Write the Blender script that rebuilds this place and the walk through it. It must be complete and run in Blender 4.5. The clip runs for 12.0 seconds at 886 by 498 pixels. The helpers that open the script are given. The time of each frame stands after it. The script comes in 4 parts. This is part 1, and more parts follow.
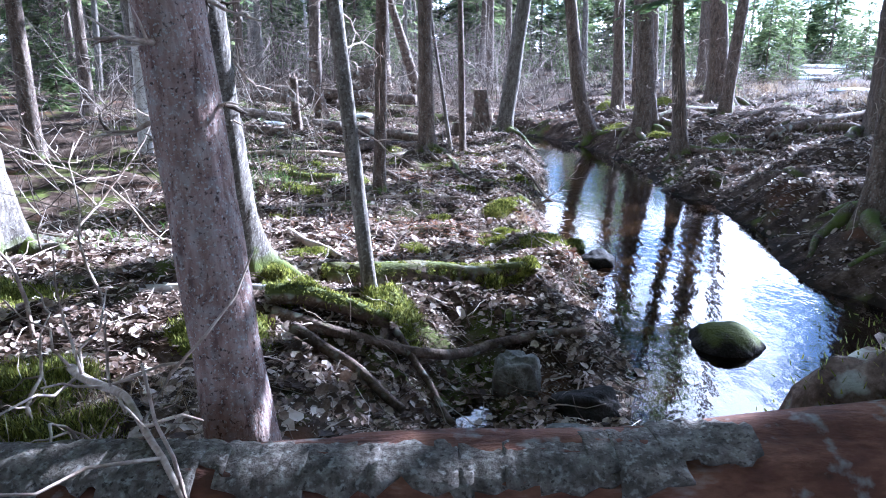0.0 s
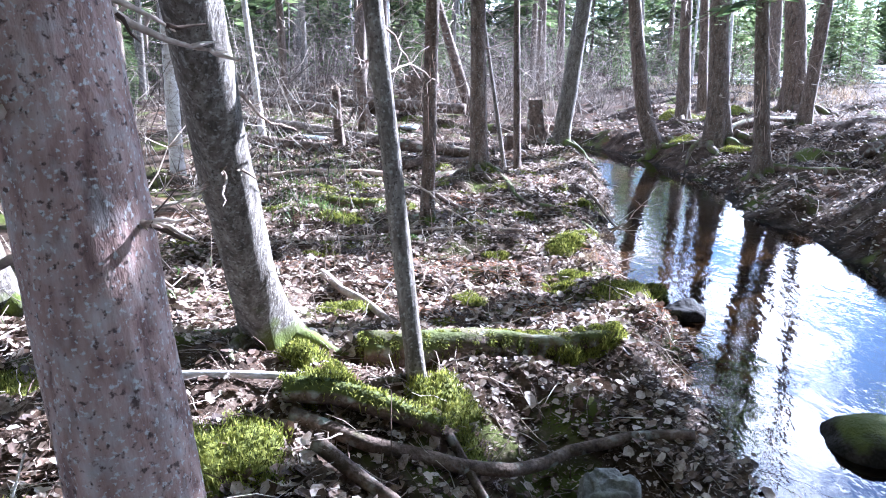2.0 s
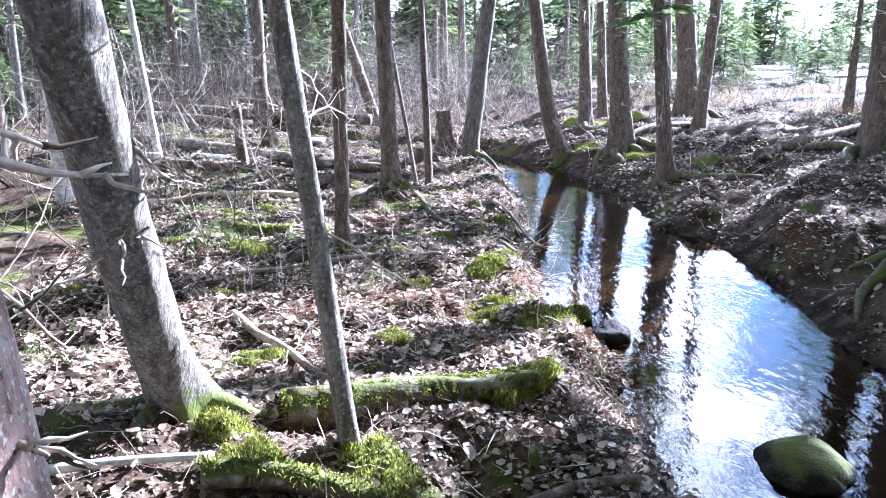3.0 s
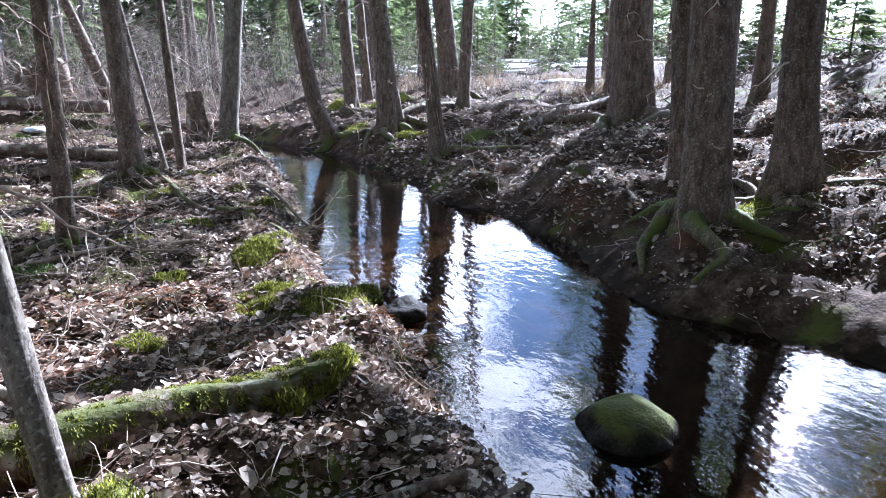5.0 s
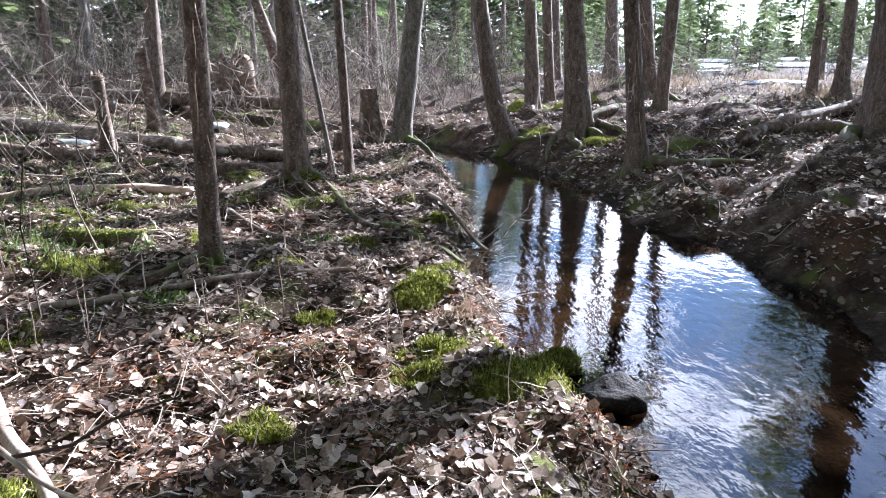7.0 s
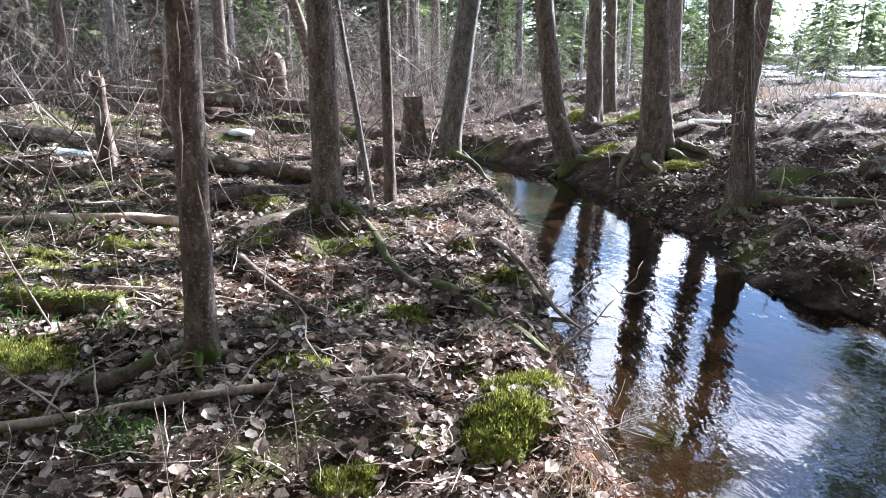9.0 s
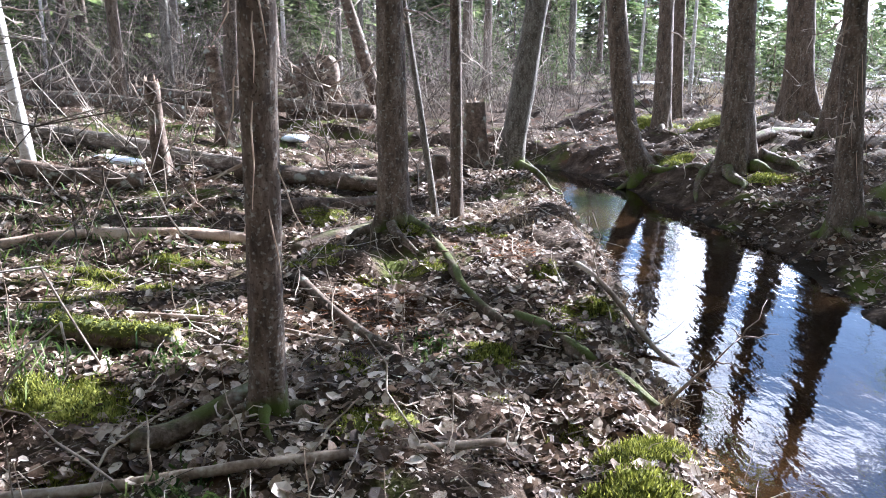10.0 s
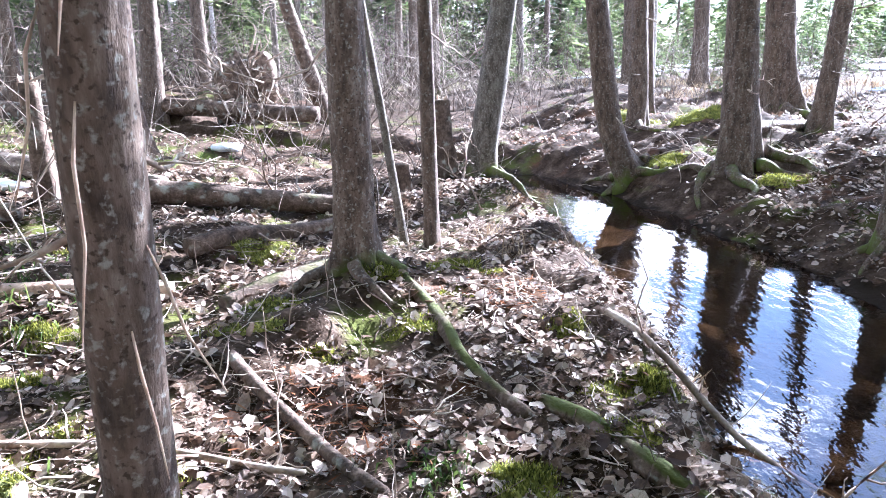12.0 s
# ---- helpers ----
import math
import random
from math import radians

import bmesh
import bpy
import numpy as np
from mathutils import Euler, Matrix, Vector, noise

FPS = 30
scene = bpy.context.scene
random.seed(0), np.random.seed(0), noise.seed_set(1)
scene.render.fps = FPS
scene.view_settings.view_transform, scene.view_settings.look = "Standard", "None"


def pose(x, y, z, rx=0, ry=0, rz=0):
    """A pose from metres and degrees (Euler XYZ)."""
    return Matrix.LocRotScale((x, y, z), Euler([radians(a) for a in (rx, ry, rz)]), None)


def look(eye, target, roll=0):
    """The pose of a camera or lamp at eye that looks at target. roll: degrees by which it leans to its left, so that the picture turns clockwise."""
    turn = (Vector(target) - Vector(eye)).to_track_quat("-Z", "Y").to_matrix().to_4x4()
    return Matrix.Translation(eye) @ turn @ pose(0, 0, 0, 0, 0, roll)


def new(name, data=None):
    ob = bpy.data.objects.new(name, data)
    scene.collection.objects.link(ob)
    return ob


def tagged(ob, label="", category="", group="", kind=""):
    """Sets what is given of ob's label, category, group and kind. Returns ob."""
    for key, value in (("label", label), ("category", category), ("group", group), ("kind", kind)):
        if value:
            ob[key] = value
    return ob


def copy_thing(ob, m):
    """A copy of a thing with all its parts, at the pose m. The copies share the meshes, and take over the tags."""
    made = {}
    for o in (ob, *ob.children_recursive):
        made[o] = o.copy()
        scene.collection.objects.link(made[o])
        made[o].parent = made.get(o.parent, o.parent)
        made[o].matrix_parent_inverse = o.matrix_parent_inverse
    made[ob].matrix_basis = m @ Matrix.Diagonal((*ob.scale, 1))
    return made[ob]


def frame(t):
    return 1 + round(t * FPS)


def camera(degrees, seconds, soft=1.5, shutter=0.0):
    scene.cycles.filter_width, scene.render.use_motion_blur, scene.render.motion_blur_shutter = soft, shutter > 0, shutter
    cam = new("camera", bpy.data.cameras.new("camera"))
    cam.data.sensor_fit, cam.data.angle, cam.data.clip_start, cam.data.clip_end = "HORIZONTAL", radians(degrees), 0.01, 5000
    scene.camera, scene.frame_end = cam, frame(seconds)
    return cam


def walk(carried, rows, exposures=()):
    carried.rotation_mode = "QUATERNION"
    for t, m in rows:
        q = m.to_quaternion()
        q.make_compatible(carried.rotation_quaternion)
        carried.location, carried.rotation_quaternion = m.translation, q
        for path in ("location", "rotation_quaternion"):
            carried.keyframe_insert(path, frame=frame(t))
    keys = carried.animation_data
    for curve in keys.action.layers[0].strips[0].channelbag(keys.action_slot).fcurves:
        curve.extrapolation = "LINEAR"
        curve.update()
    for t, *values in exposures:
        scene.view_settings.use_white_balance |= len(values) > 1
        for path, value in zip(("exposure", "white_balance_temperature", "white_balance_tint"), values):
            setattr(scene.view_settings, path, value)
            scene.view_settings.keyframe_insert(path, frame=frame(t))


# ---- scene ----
cam = camera(64.3, 12.0, soft=1.0)
PATH = [
    (0, (-0.016, -0.513, 1.68), (-0.006, 1.413, 1.142), -0.1),
    (0.5, (-0.08, -0.218, 1.764), (-0.205, 1.705, 1.228), -0.7),
    (1, (-0.115, 0.104, 1.734), (-0.265, 2.025, 1.198), -0.7),
    (1.5, (-0.12, 0.387, 1.785), (-0.258, 2.31, 1.251), -0.7),
    (2, (-0.123, 0.494, 1.773), (-0.24, 2.419, 1.243), -0.6),
    (2.5, (-0.172, 0.65, 1.761), (-0.217, 2.578, 1.231), -0.9),
    (3, (-0.219, 0.768, 1.931), (-0.077, 2.692, 1.404), -1.2),
    (3.5, (-0.168, 0.873, 2.013), (0.28, 2.747, 1.479), -1.6),
    (3.7, (-0.145, 0.995, 1.942), (0.4, 2.843, 1.405), -1.3),
    (5.3, (-0.082, 1.695, 1.551), (0.676, 3.464, 1.006), -0.7),
    (5.5, (-0.042, 1.898, 1.56), (0.683, 3.681, 1.016), -0.4),
    (6, (0.051, 2.194, 1.573), (0.494, 4.068, 1.032), -0.5),
    (6.5, (0.047, 2.487, 1.562), (0.386, 4.383, 1.024), -0.8),
    (6.7, (0.058, 2.607, 1.533), (0.379, 4.507, 0.995), -1.0),
    (8.3, (0.159, 3.919, 1.348), (0.47, 5.82, 0.811), 0.4),
    (8.5, (0.113, 4.125, 1.4), (0.408, 6.028, 0.861), 0.6),
    (9, (0.051, 4.376, 1.545), (0.287, 6.287, 1.004), 0.5),
    (9.5, (-0.037, 4.57, 1.568), (0.167, 6.486, 1.032), 0.5),
    (10, (-0.155, 4.92, 1.558), (-0.035, 6.843, 1.022), 0.5),
    (10.5, (-0.215, 5.268, 1.524), (-0.146, 7.194, 0.989), 0.4),
    (11, (-0.362, 5.651, 1.485), (-0.277, 7.575, 0.948), 0.3),
    (11.5, (-0.383, 5.964, 1.467), (-0.203, 7.88, 0.925), -0.1),
    (12, (-0.267, 6.314, 1.457), (0.005, 8.221, 0.919), -0.5),
]
LIGHT = [(0, 2.95, 4750, 19), (1.5, 3.2, 4900, 19), (3.0, 3.45, 4950, 19), (3.7, 3.55, 4950, 19), (5.3, 2.6, 5200, 18), (9.5, 2.65, 5450, 15), (10.5, 2.9, 5400, 16), (11.0, 3.15, 5300, 17), (12, 3.5, 5250, 20)]
walk(cam, [(t, look(eye, target, roll)) for t, eye, target, roll in PATH], LIGHT)

# ---- light ----
SUN_AZ, SUN_EL = radians(52), radians(26)
world = bpy.data.worlds.new("sky")
scene.world = world
world.use_nodes = True
wn = world.node_tree.nodes
sky = wn.new("ShaderNodeTexSky")
sky.sky_type, sky.sun_disc = "NISHITA", False
sky.sun_elevation, sky.sun_rotation = SUN_EL, SUN_AZ
sky.air_density, sky.dust_density = 1.0, 0.2
sky.ozone_density = 3.0


def fair_weather_clouds():
    """White broken clouds over the whole sky, in a layer that closes up towards the horizon."""
    ln = world.node_tree.links
    co = wn.new("ShaderNodeTexCoord")
    xyz = wn.new("ShaderNodeSeparateXYZ")
    ln.new(co.outputs["Generated"], xyz.inputs[0])
    up = wn.new("ShaderNodeMath")
    up.operation, up.inputs[1].default_value = "ADD", 0.22
    ln.new(xyz.outputs[2], up.inputs[0])
    flat = []
    for axis in (0, 1):
        d = wn.new("ShaderNodeMath")
        d.operation = "DIVIDE"
        ln.new(xyz.outputs[axis], d.inputs[0])
        ln.new(up.outputs[0], d.inputs[1])
        flat.append(d)
    layer = wn.new("ShaderNodeCombineXYZ")
    ln.new(flat[0].outputs[0], layer.inputs[0])
    ln.new(flat[1].outputs[0], layer.inputs[1])
    noise = wn.new("ShaderNodeTexNoise")
    noise.inputs["Scale"].default_value, noise.inputs["Detail"].default_value = CLOUD_SCALE, 7.0
    noise.inputs["Roughness"].default_value = 0.58
    ln.new(layer.outputs[0], noise.inputs[0])
    cover = wn.new("ShaderNodeMapRange")
    cover.inputs[1].default_value, cover.inputs[2].default_value = CLOUD_COVER
    ln.new(noise.outputs[0], cover.inputs[0])
    mix = wn.new("ShaderNodeMix")
    mix.data_type = "RGBA"
    ln.new(cover.outputs[0], mix.inputs[0])
    ln.new(sky.outputs[0], mix.inputs[6])
    grey = wn.new("ShaderNodeRGBToBW")
    ln.new(sky.outputs[0], grey.inputs[0])
    lit = wn.new("ShaderNodeMath")
    lit.operation, lit.inputs[1].default_value = "MULTIPLY", CLOUD_GAIN
    ln.new(grey.outputs[0], lit.inputs[0])
    ln.new(lit.outputs[0], mix.inputs[7])
    ln.new(mix.outputs[2], wn["Background"].inputs[0])


CLOUD_SCALE, CLOUD_COVER, CLOUD_GAIN = 2.6, (0.485, 0.555), 6.0
fair_weather_clouds()
wn["Background"].inputs[1].default_value = 0.05
sun_data = bpy.data.lights.new("sun", "SUN")
sun_data.energy, sun_data.angle, sun_data.color = 5.0, radians(0.5), (1.0, 0.96, 0.9)
sun = new("sun", sun_data)
SUN_DIR = Vector((math.sin(SUN_AZ) * math.cos(SUN_EL), math.cos(SUN_AZ) * math.cos(SUN_EL), math.sin(SUN_EL)))
sun.matrix_world = look(SUN_DIR * 60, (0, 0, 0))

# ---- lie of the land ----
def S(a, b, v):
    k = np.clip((np.asarray(v, float) - a) / (b - a), 0, 1)
    return k * k * (3 - 2 * k)
LEFT_Y = [-8, 1, 2.9, 3.7, 4.6, 5.4, 6.0, 6.7, 7.3, 8.0, 8.6, 9.5, 10.7, 12.7, 13.8, 16.0]
LEFT_X = [1.3, 1.2, 1.06, 1.23, 1.2, 1.4, 1.32, 1.15, 1.28, 1.36, 1.32, 1.56, 1.73, 1.86, 1.94, 1.8]
RIGHT_Y = [-8, 2, 3.6, 4.4, 5.2, 5.8, 6.5, 7.6, 8.6, 9.4, 10.5, 12.3, 14.3, 15.4, 16.2]
RIGHT_X = [4.2, 4.0, 3.8, 3.45, 3.12, 3.16, 3.42, 3.44, 3.52, 3.1, 3.34, 3.22, 3.0, 2.6, 2.3]
BEND = [(2.2, 15.2), (1.7, 16.3), (0.4, 17.2), (-1.5, 17.7), (-4.0, 18.6)]
def shore(x, y):
    """Distance to the water's edge: positive on land."""
    x, y = np.asarray(x, float), np.asarray(y, float)
    d = np.maximum(np.interp(y, LEFT_Y, LEFT_X) - x, x - np.interp(y, RIGHT_Y, RIGHT_X))
    d = np.maximum(d, y - 16.0)
    for (ax, ay), (bx, by) in zip(BEND[:-1], BEND[1:]):
        k = np.clip(((x - ax) * (bx - ax) + (y - ay) * (by - ay)) / ((bx - ax) ** 2 + (by - ay) ** 2), 0, 1)
        d = np.minimum(d, np.hypot(x - ax - k * (bx - ax), y - ay - k * (by - ay)) - 0.4)
    return d
def land(x, y):
    x, y = np.asarray(x, float), np.asarray(y, float)
    d = shore(x, y)
    mid = 0.5 * (np.interp(y, LEFT_Y, LEFT_X) + np.interp(y, RIGHT_Y, RIGHT_X))
    rise = S(6.2, 3.4, y) * S(0.2, -1.1, x) * 0.30 + S(2.6, 1.4, y) * S(1.4, 0.4, x) * 0.22 * S(-1.6, -0.4, x)
    left = 0.02 + rise + 0.22 * S(1.2, 5.0, -x) + 0.22 * S(9, 13, y) * S(0.6, -2.0, x) + 0.3 * S(16, 30, y)
    right = 0.06 + 0.36 * S(0.2, 3.5, x - np.interp(y, RIGHT_Y, RIGHT_X)) + 0.1 * S(14, 30, y) + 1.3 * S(1.0, 8.0, x - 0.85 * (y - 3.0)) * S(5.5, 9.5, x)
    top = left + (right - left) * S(-0.8, 0.8, x - mid)
    bank = 0.42 + 0.28 * S(-0.5, 0.5, x - mid)
    z = -0.27 + (top + 0.27) * S(-0.06, 1, d / bank)
    z = z - 0.26 * S(0, 0.6, -d)
    hollow = np.exp(-((x - 0.2) / 0.85) ** 2 - (np.abs(y - 3.0) / 0.85) ** 3)
    hole = np.exp(-((x + 0.66) / 0.22) ** 2 - ((y - 4.0) / 0.2) ** 2)
    mound = np.exp(-((x + 0.2) / 0.55) ** 2 - ((y - 10.45) / 0.5) ** 2)
    foot = np.exp(-((x + 0.44) / 0.28) ** 2 - ((y - 3.58) / 0.26) ** 2)
    return z + 0.2 * mound + 0.17 * foot - 0.3 * hollow * S(0, 0.3, d) - 0.3 * hole

# ---- materials ----
def material(name, stops, scale=6.0, rough=0.9, bump=0.3, stretch=(1, 1, 1), detail=8.0, spots=None, moss=None,
             per="", spread=0.5, translucent=0.0, sheen_spec=0.3, distance=0.02, fine=60.0):
    """Noise ramp at two scales with bump; spots: (colour, scale, low, high); moss: colour laid on by the mesh's moss attribute."""
    m = bpy.data.materials.new(name)
    m.use_nodes = True
    nt = m.node_tree
    n, ln = nt.nodes, nt.links
    bsdf = n["Principled BSDF"]
    bsdf.inputs["Roughness"].default_value = rough
    bsdf.inputs["Specular IOR Level"].default_value = sheen_spec
    co = n.new("ShaderNodeTexCoord")
    mp = n.new("ShaderNodeMapping")
    mp.inputs["Scale"].default_value = stretch
    ln.new(co.outputs["Object"], mp.inputs[0])
    big = n.new("ShaderNodeTexNoise")
    big.inputs["Scale"].default_value, big.inputs["Detail"].default_value = scale, detail
    big.inputs["Roughness"].default_value = 0.65
    ln.new(mp.outputs[0], big.inputs[0])
    small = n.new("ShaderNodeTexNoise")
    small.inputs["Scale"].default_value, small.inputs["Detail"].default_value = fine, 4.0
    ln.new(mp.outputs[0], small.inputs[0])
    ramp = n.new("ShaderNodeValToRGB")
    while len(ramp.color_ramp.elements) < len(stops):
        ramp.color_ramp.elements.new(0.5)
    for e, (p, c) in zip(ramp.color_ramp.elements, stops):
        e.position, e.color = p, (*c, 1)
    fac = n.new("ShaderNodeMath")
    fac.operation = "MULTIPLY_ADD"
    ln.new(small.outputs[0], fac.inputs[0])
    fac.inputs[1].default_value = 0.35
    ln.new(big.outputs[0], fac.inputs[2])
    sub = n.new("ShaderNodeMath")
    sub.operation = "SUBTRACT"
    ln.new(fac.outputs[0], sub.inputs[0])
    sub.inputs[1].default_value = 0.175
    last = sub.outputs[0]
    if per:
        if per == "island":
            src = n.new("ShaderNodeNewGeometry").outputs["Random Per Island"]
        else:
            src = n.new("ShaderNodeObjectInfo").outputs["Random"]
        mix = n.new("ShaderNodeMath")
        mix.operation = "MULTIPLY_ADD"
        ln.new(src, mix.inputs[0])
        mix.inputs[1].default_value = spread
        ad = n.new("ShaderNodeMath")
        ad.operation = "SUBTRACT"
        ln.new(last, ad.inputs[0])
        ad.inputs[1].default_value = spread / 2
        ln.new(ad.outputs[0], mix.inputs[2])
        last = mix.outputs[0]
    ln.new(last, ramp.inputs[0])
    col = ramp.outputs[0]

    def blend(a, colour, mask):
        mx = n.new("ShaderNodeMix")
        mx.data_type = "RGBA"
        ln.new(mask, mx.inputs[0])
        ln.new(a, mx.inputs[6])
        mx.inputs[7].default_value = (*colour, 1)
        return mx.outputs[2]

    def masked(src, low, high):
        r = n.new("ShaderNodeMapRange")
        r.inputs[1].default_value, r.inputs[2].default_value = low, high
        ln.new(src, r.inputs[0])
        return r.outputs[0]

    for colour, sc, low, high in spots or ():
        t = n.new("ShaderNodeTexNoise")
        t.inputs["Scale"].default_value, t.inputs["Detail"].default_value = sc, 6.0
        ln.new(co.outputs["Object"], t.inputs[0])
        col = blend(col, colour, masked(t.outputs[0], low, high))
    for attr, colour, sc in moss or ():
        at = n.new("ShaderNodeAttribute")
        at.attribute_name = attr
        t = n.new("ShaderNodeTexNoise")
        t.inputs["Scale"].default_value, t.inputs["Detail"].default_value = sc, 6.0
        ln.new(co.outputs["Object"], t.inputs[0])
        s = n.new("ShaderNodeMath")
        s.operation = "ADD"
        ln.new(at.outputs["Fac"], s.inputs[0])
        ln.new(t.outputs[0], s.inputs[1])
        col = blend(col, colour, masked(s.outputs[0], 0.92, 1.12))
    ln.new(col, bsdf.inputs["Base Color"])
    if bump:
        b = n.new("ShaderNodeBump")
        b.inputs["Strength"].default_value, b.inputs["Distance"].default_value = bump, distance
        ln.new(fac.outputs[0], b.inputs["Height"])
        ln.new(b.outputs[0], bsdf.inputs["Normal"])
    if translucent:
        tr = n.new("ShaderNodeBsdfTranslucent")
        ln.new(col, tr.inputs[0])
        mx = n.new("ShaderNodeMixShader")
        mx.inputs[0].default_value = translucent
        ln.new(bsdf.outputs[0], mx.inputs[1])
        ln.new(tr.outputs[0], mx.inputs[2])
        ln.new(mx.outputs[0], n["Material Output"].inputs[0])
    return m


GREEN = (0.08, 0.092, 0.022)
M_GROUND = material("forest_floor", [(0.3, (0.016, 0.011, 0.008)), (0.45, (0.045, 0.03, 0.021)), (0.58, (0.085, 0.06, 0.044)), (0.72, (0.17, 0.13, 0.10))],
                    scale=5.0, fine=38.0, bump=0.9, distance=0.03, sheen_spec=0.06, spots=[((0.10, 0.05, 0.028), 1.7, 0.58, 0.7)],
                    # wet: damp soil, and painted darkening on the right bank
                    moss=[("moss", GREEN, 3.0), ("wet", (0.022, 0.016, 0.011), 7.0)])
M_LEAF = material("dead_leaf", [(0.2, (0.05, 0.03, 0.02)), (0.42, (0.15, 0.095, 0.064)), (0.62, (0.32, 0.235, 0.175)), (0.85, (0.62, 0.53, 0.45))],
                  scale=9.0, fine=90.0, per="island", spread=0.8, translucent=0.25, rough=0.62, bump=0.2, distance=0.004)
M_LEAF1 = material("dead_leaf_single", [(0.2, (0.05, 0.03, 0.02)), (0.42, (0.15, 0.095, 0.064)), (0.62, (0.32, 0.235, 0.175)), (0.85, (0.62, 0.53, 0.45))],
                   scale=9.0, fine=90.0, per="object", spread=0.8, translucent=0.25, rough=0.62, bump=0.2, distance=0.004)
BARK = dict(stretch=(1, 1, 0.35), rough=0.88, bump=0.9, distance=0.015, fine=45.0)
M_SPRUCE = material("spruce_bark", [(0.3, (0.03, 0.021, 0.016)), (0.46, (0.088, 0.062, 0.046)), (0.6, (0.15, 0.112, 0.085)), (0.75, (0.24, 0.195, 0.155))], scale=19.0,
                    spots=[((0.23, 0.22, 0.19), 50.0, 0.56, 0.68), ((0.05, 0.033, 0.023), 75.0, 0.56, 0.66)], moss=[("moss", (0.085, 0.11, 0.02), 5.0)], **BARK)
M_PINKBARK = material("reddish_spruce_bark", [(0.3, (0.11, 0.066, 0.054)), (0.46, (0.235, 0.152, 0.126)), (0.6, (0.32, 0.23, 0.195)), (0.75, (0.4, 0.325, 0.29))], scale=22.0,
                      spots=[((0.33, 0.31, 0.29), 26.0, 0.5, 0.8), ((0.40, 0.40, 0.38), 120.0, 0.57, 0.66), ((0.07, 0.045, 0.038), 85.0, 0.58, 0.68)], moss=[("moss", (0.085, 0.11, 0.02), 5.0)], **BARK)
M_ALDER = material("alder_bark", [(0.3, (0.035, 0.028, 0.022)), (0.46, (0.095, 0.08, 0.064)), (0.6, (0.165, 0.145, 0.12)), (0.75, (0.27, 0.25, 0.22))], scale=19.0,
                   spots=[((0.27, 0.26, 0.23), 55.0, 0.54, 0.7), ((0.05, 0.04, 0.032), 80.0, 0.56, 0.66)], moss=[("moss", (0.10, 0.125, 0.02), 5.0)], **BARK)
M_BIRCH = material("birch_bark", [(0.3, (0.05, 0.04, 0.035)), (0.4, (0.36, 0.32, 0.28)), (0.55, (0.56, 0.53, 0.49)), (0.75, (0.68, 0.66, 0.62))], scale=9.0,
                   stretch=(1, 1, 2.2), rough=0.7, bump=0.4, moss=[("moss", (0.085, 0.11, 0.02), 5.0)])
M_BIRCHLOG = material("flaking_birch_log", [(0.3, (0.04, 0.03, 0.024)), (0.46, (0.13, 0.10, 0.08)), (0.58, (0.24, 0.2, 0.165)), (0.66, (0.52, 0.48, 0.43))], scale=14.0,
                      stretch=(0.5, 1, 1), rough=0.8, bump=0.8, moss=[("moss", GREEN, 4.0)])
M_LOG = material("rotten_log", [(0.3, (0.03, 0.021, 0.016)), (0.46, (0.09, 0.062, 0.045)), (0.6, (0.17, 0.125, 0.095)), (0.75, (0.3, 0.245, 0.2))], scale=10.0,
                 spots=[((0.32, 0.33, 0.28), 9.0, 0.58, 0.68)], moss=[("moss", GREEN, 4.0)], stretch=(1, 1, 1), rough=0.9, bump=0.8)
M_REDLOG = material("barkless_red_log", [(0.3, (0.06, 0.03, 0.02)), (0.46, (0.12, 0.05, 0.03)), (0.6, (0.2, 0.095, 0.055)), (0.75, (0.3, 0.23, 0.19))], scale=7.0, fine=50.0,
                    spots=[((0.24, 0.24, 0.22), 12.0, 0.58, 0.7)], moss=[("moss", GREEN, 4.0)], stretch=(0.4, 1, 1), rough=0.88, bump=1.0)
M_PALEWOOD = material("bare_pale_wood", [(0.3, (0.16, 0.10, 0.07)), (0.5, (0.45, 0.32, 0.24)), (0.75, (0.62, 0.5, 0.4))], scale=8.0, rough=0.8, bump=0.5)
M_TWIG = material("dead_twig", [(0.3, (0.07, 0.045, 0.032)), (0.5, (0.25, 0.185, 0.14)), (0.75, (0.58, 0.5, 0.42))], scale=4.0, per="island", spread=0.7, rough=0.85, bump=0.2)
M_BRUSH = material("brush_stem", [(0.3, (0.035, 0.026, 0.019)), (0.5, (0.11, 0.085, 0.065)), (0.75, (0.36, 0.31, 0.26))], scale=2.0, per="island", spread=0.5, rough=0.85, bump=0.0)
M_MOSS = material("moss", [(0.25, (0.03, 0.036, 0.008)), (0.5, (0.15, 0.165, 0.024)), (0.75, (0.4, 0.4, 0.08))], scale=22.0, per="island", spread=0.5, translucent=0.3, rough=0.8, bump=0.8)
M_NEEDLE = material("spruce_needles", [(0.25, (0.045, 0.075, 0.028)), (0.5, (0.12, 0.165, 0.06)), (0.75, (0.24, 0.28, 0.12))], scale=1.5, per="island", spread=0.5, translucent=0.6, rough=0.6, bump=0.0)
M_GRASS = material("green_undergrowth", [(0.25, (0.03, 0.06, 0.015)), (0.5, (0.08, 0.13, 0.03)), (0.75, (0.17, 0.21, 0.06))], scale=2.0, per="island", spread=0.5, translucent=0.35, rough=0.6, bump=0.0)
M_DRYGRASS = material("dry_grass", [(0.25, (0.16, 0.10, 0.055)), (0.5, (0.34, 0.25, 0.15)), (0.75, (0.5, 0.42, 0.29))], scale=2.0, per="island", spread=0.5, translucent=0.25, rough=0.7, bump=0.0)
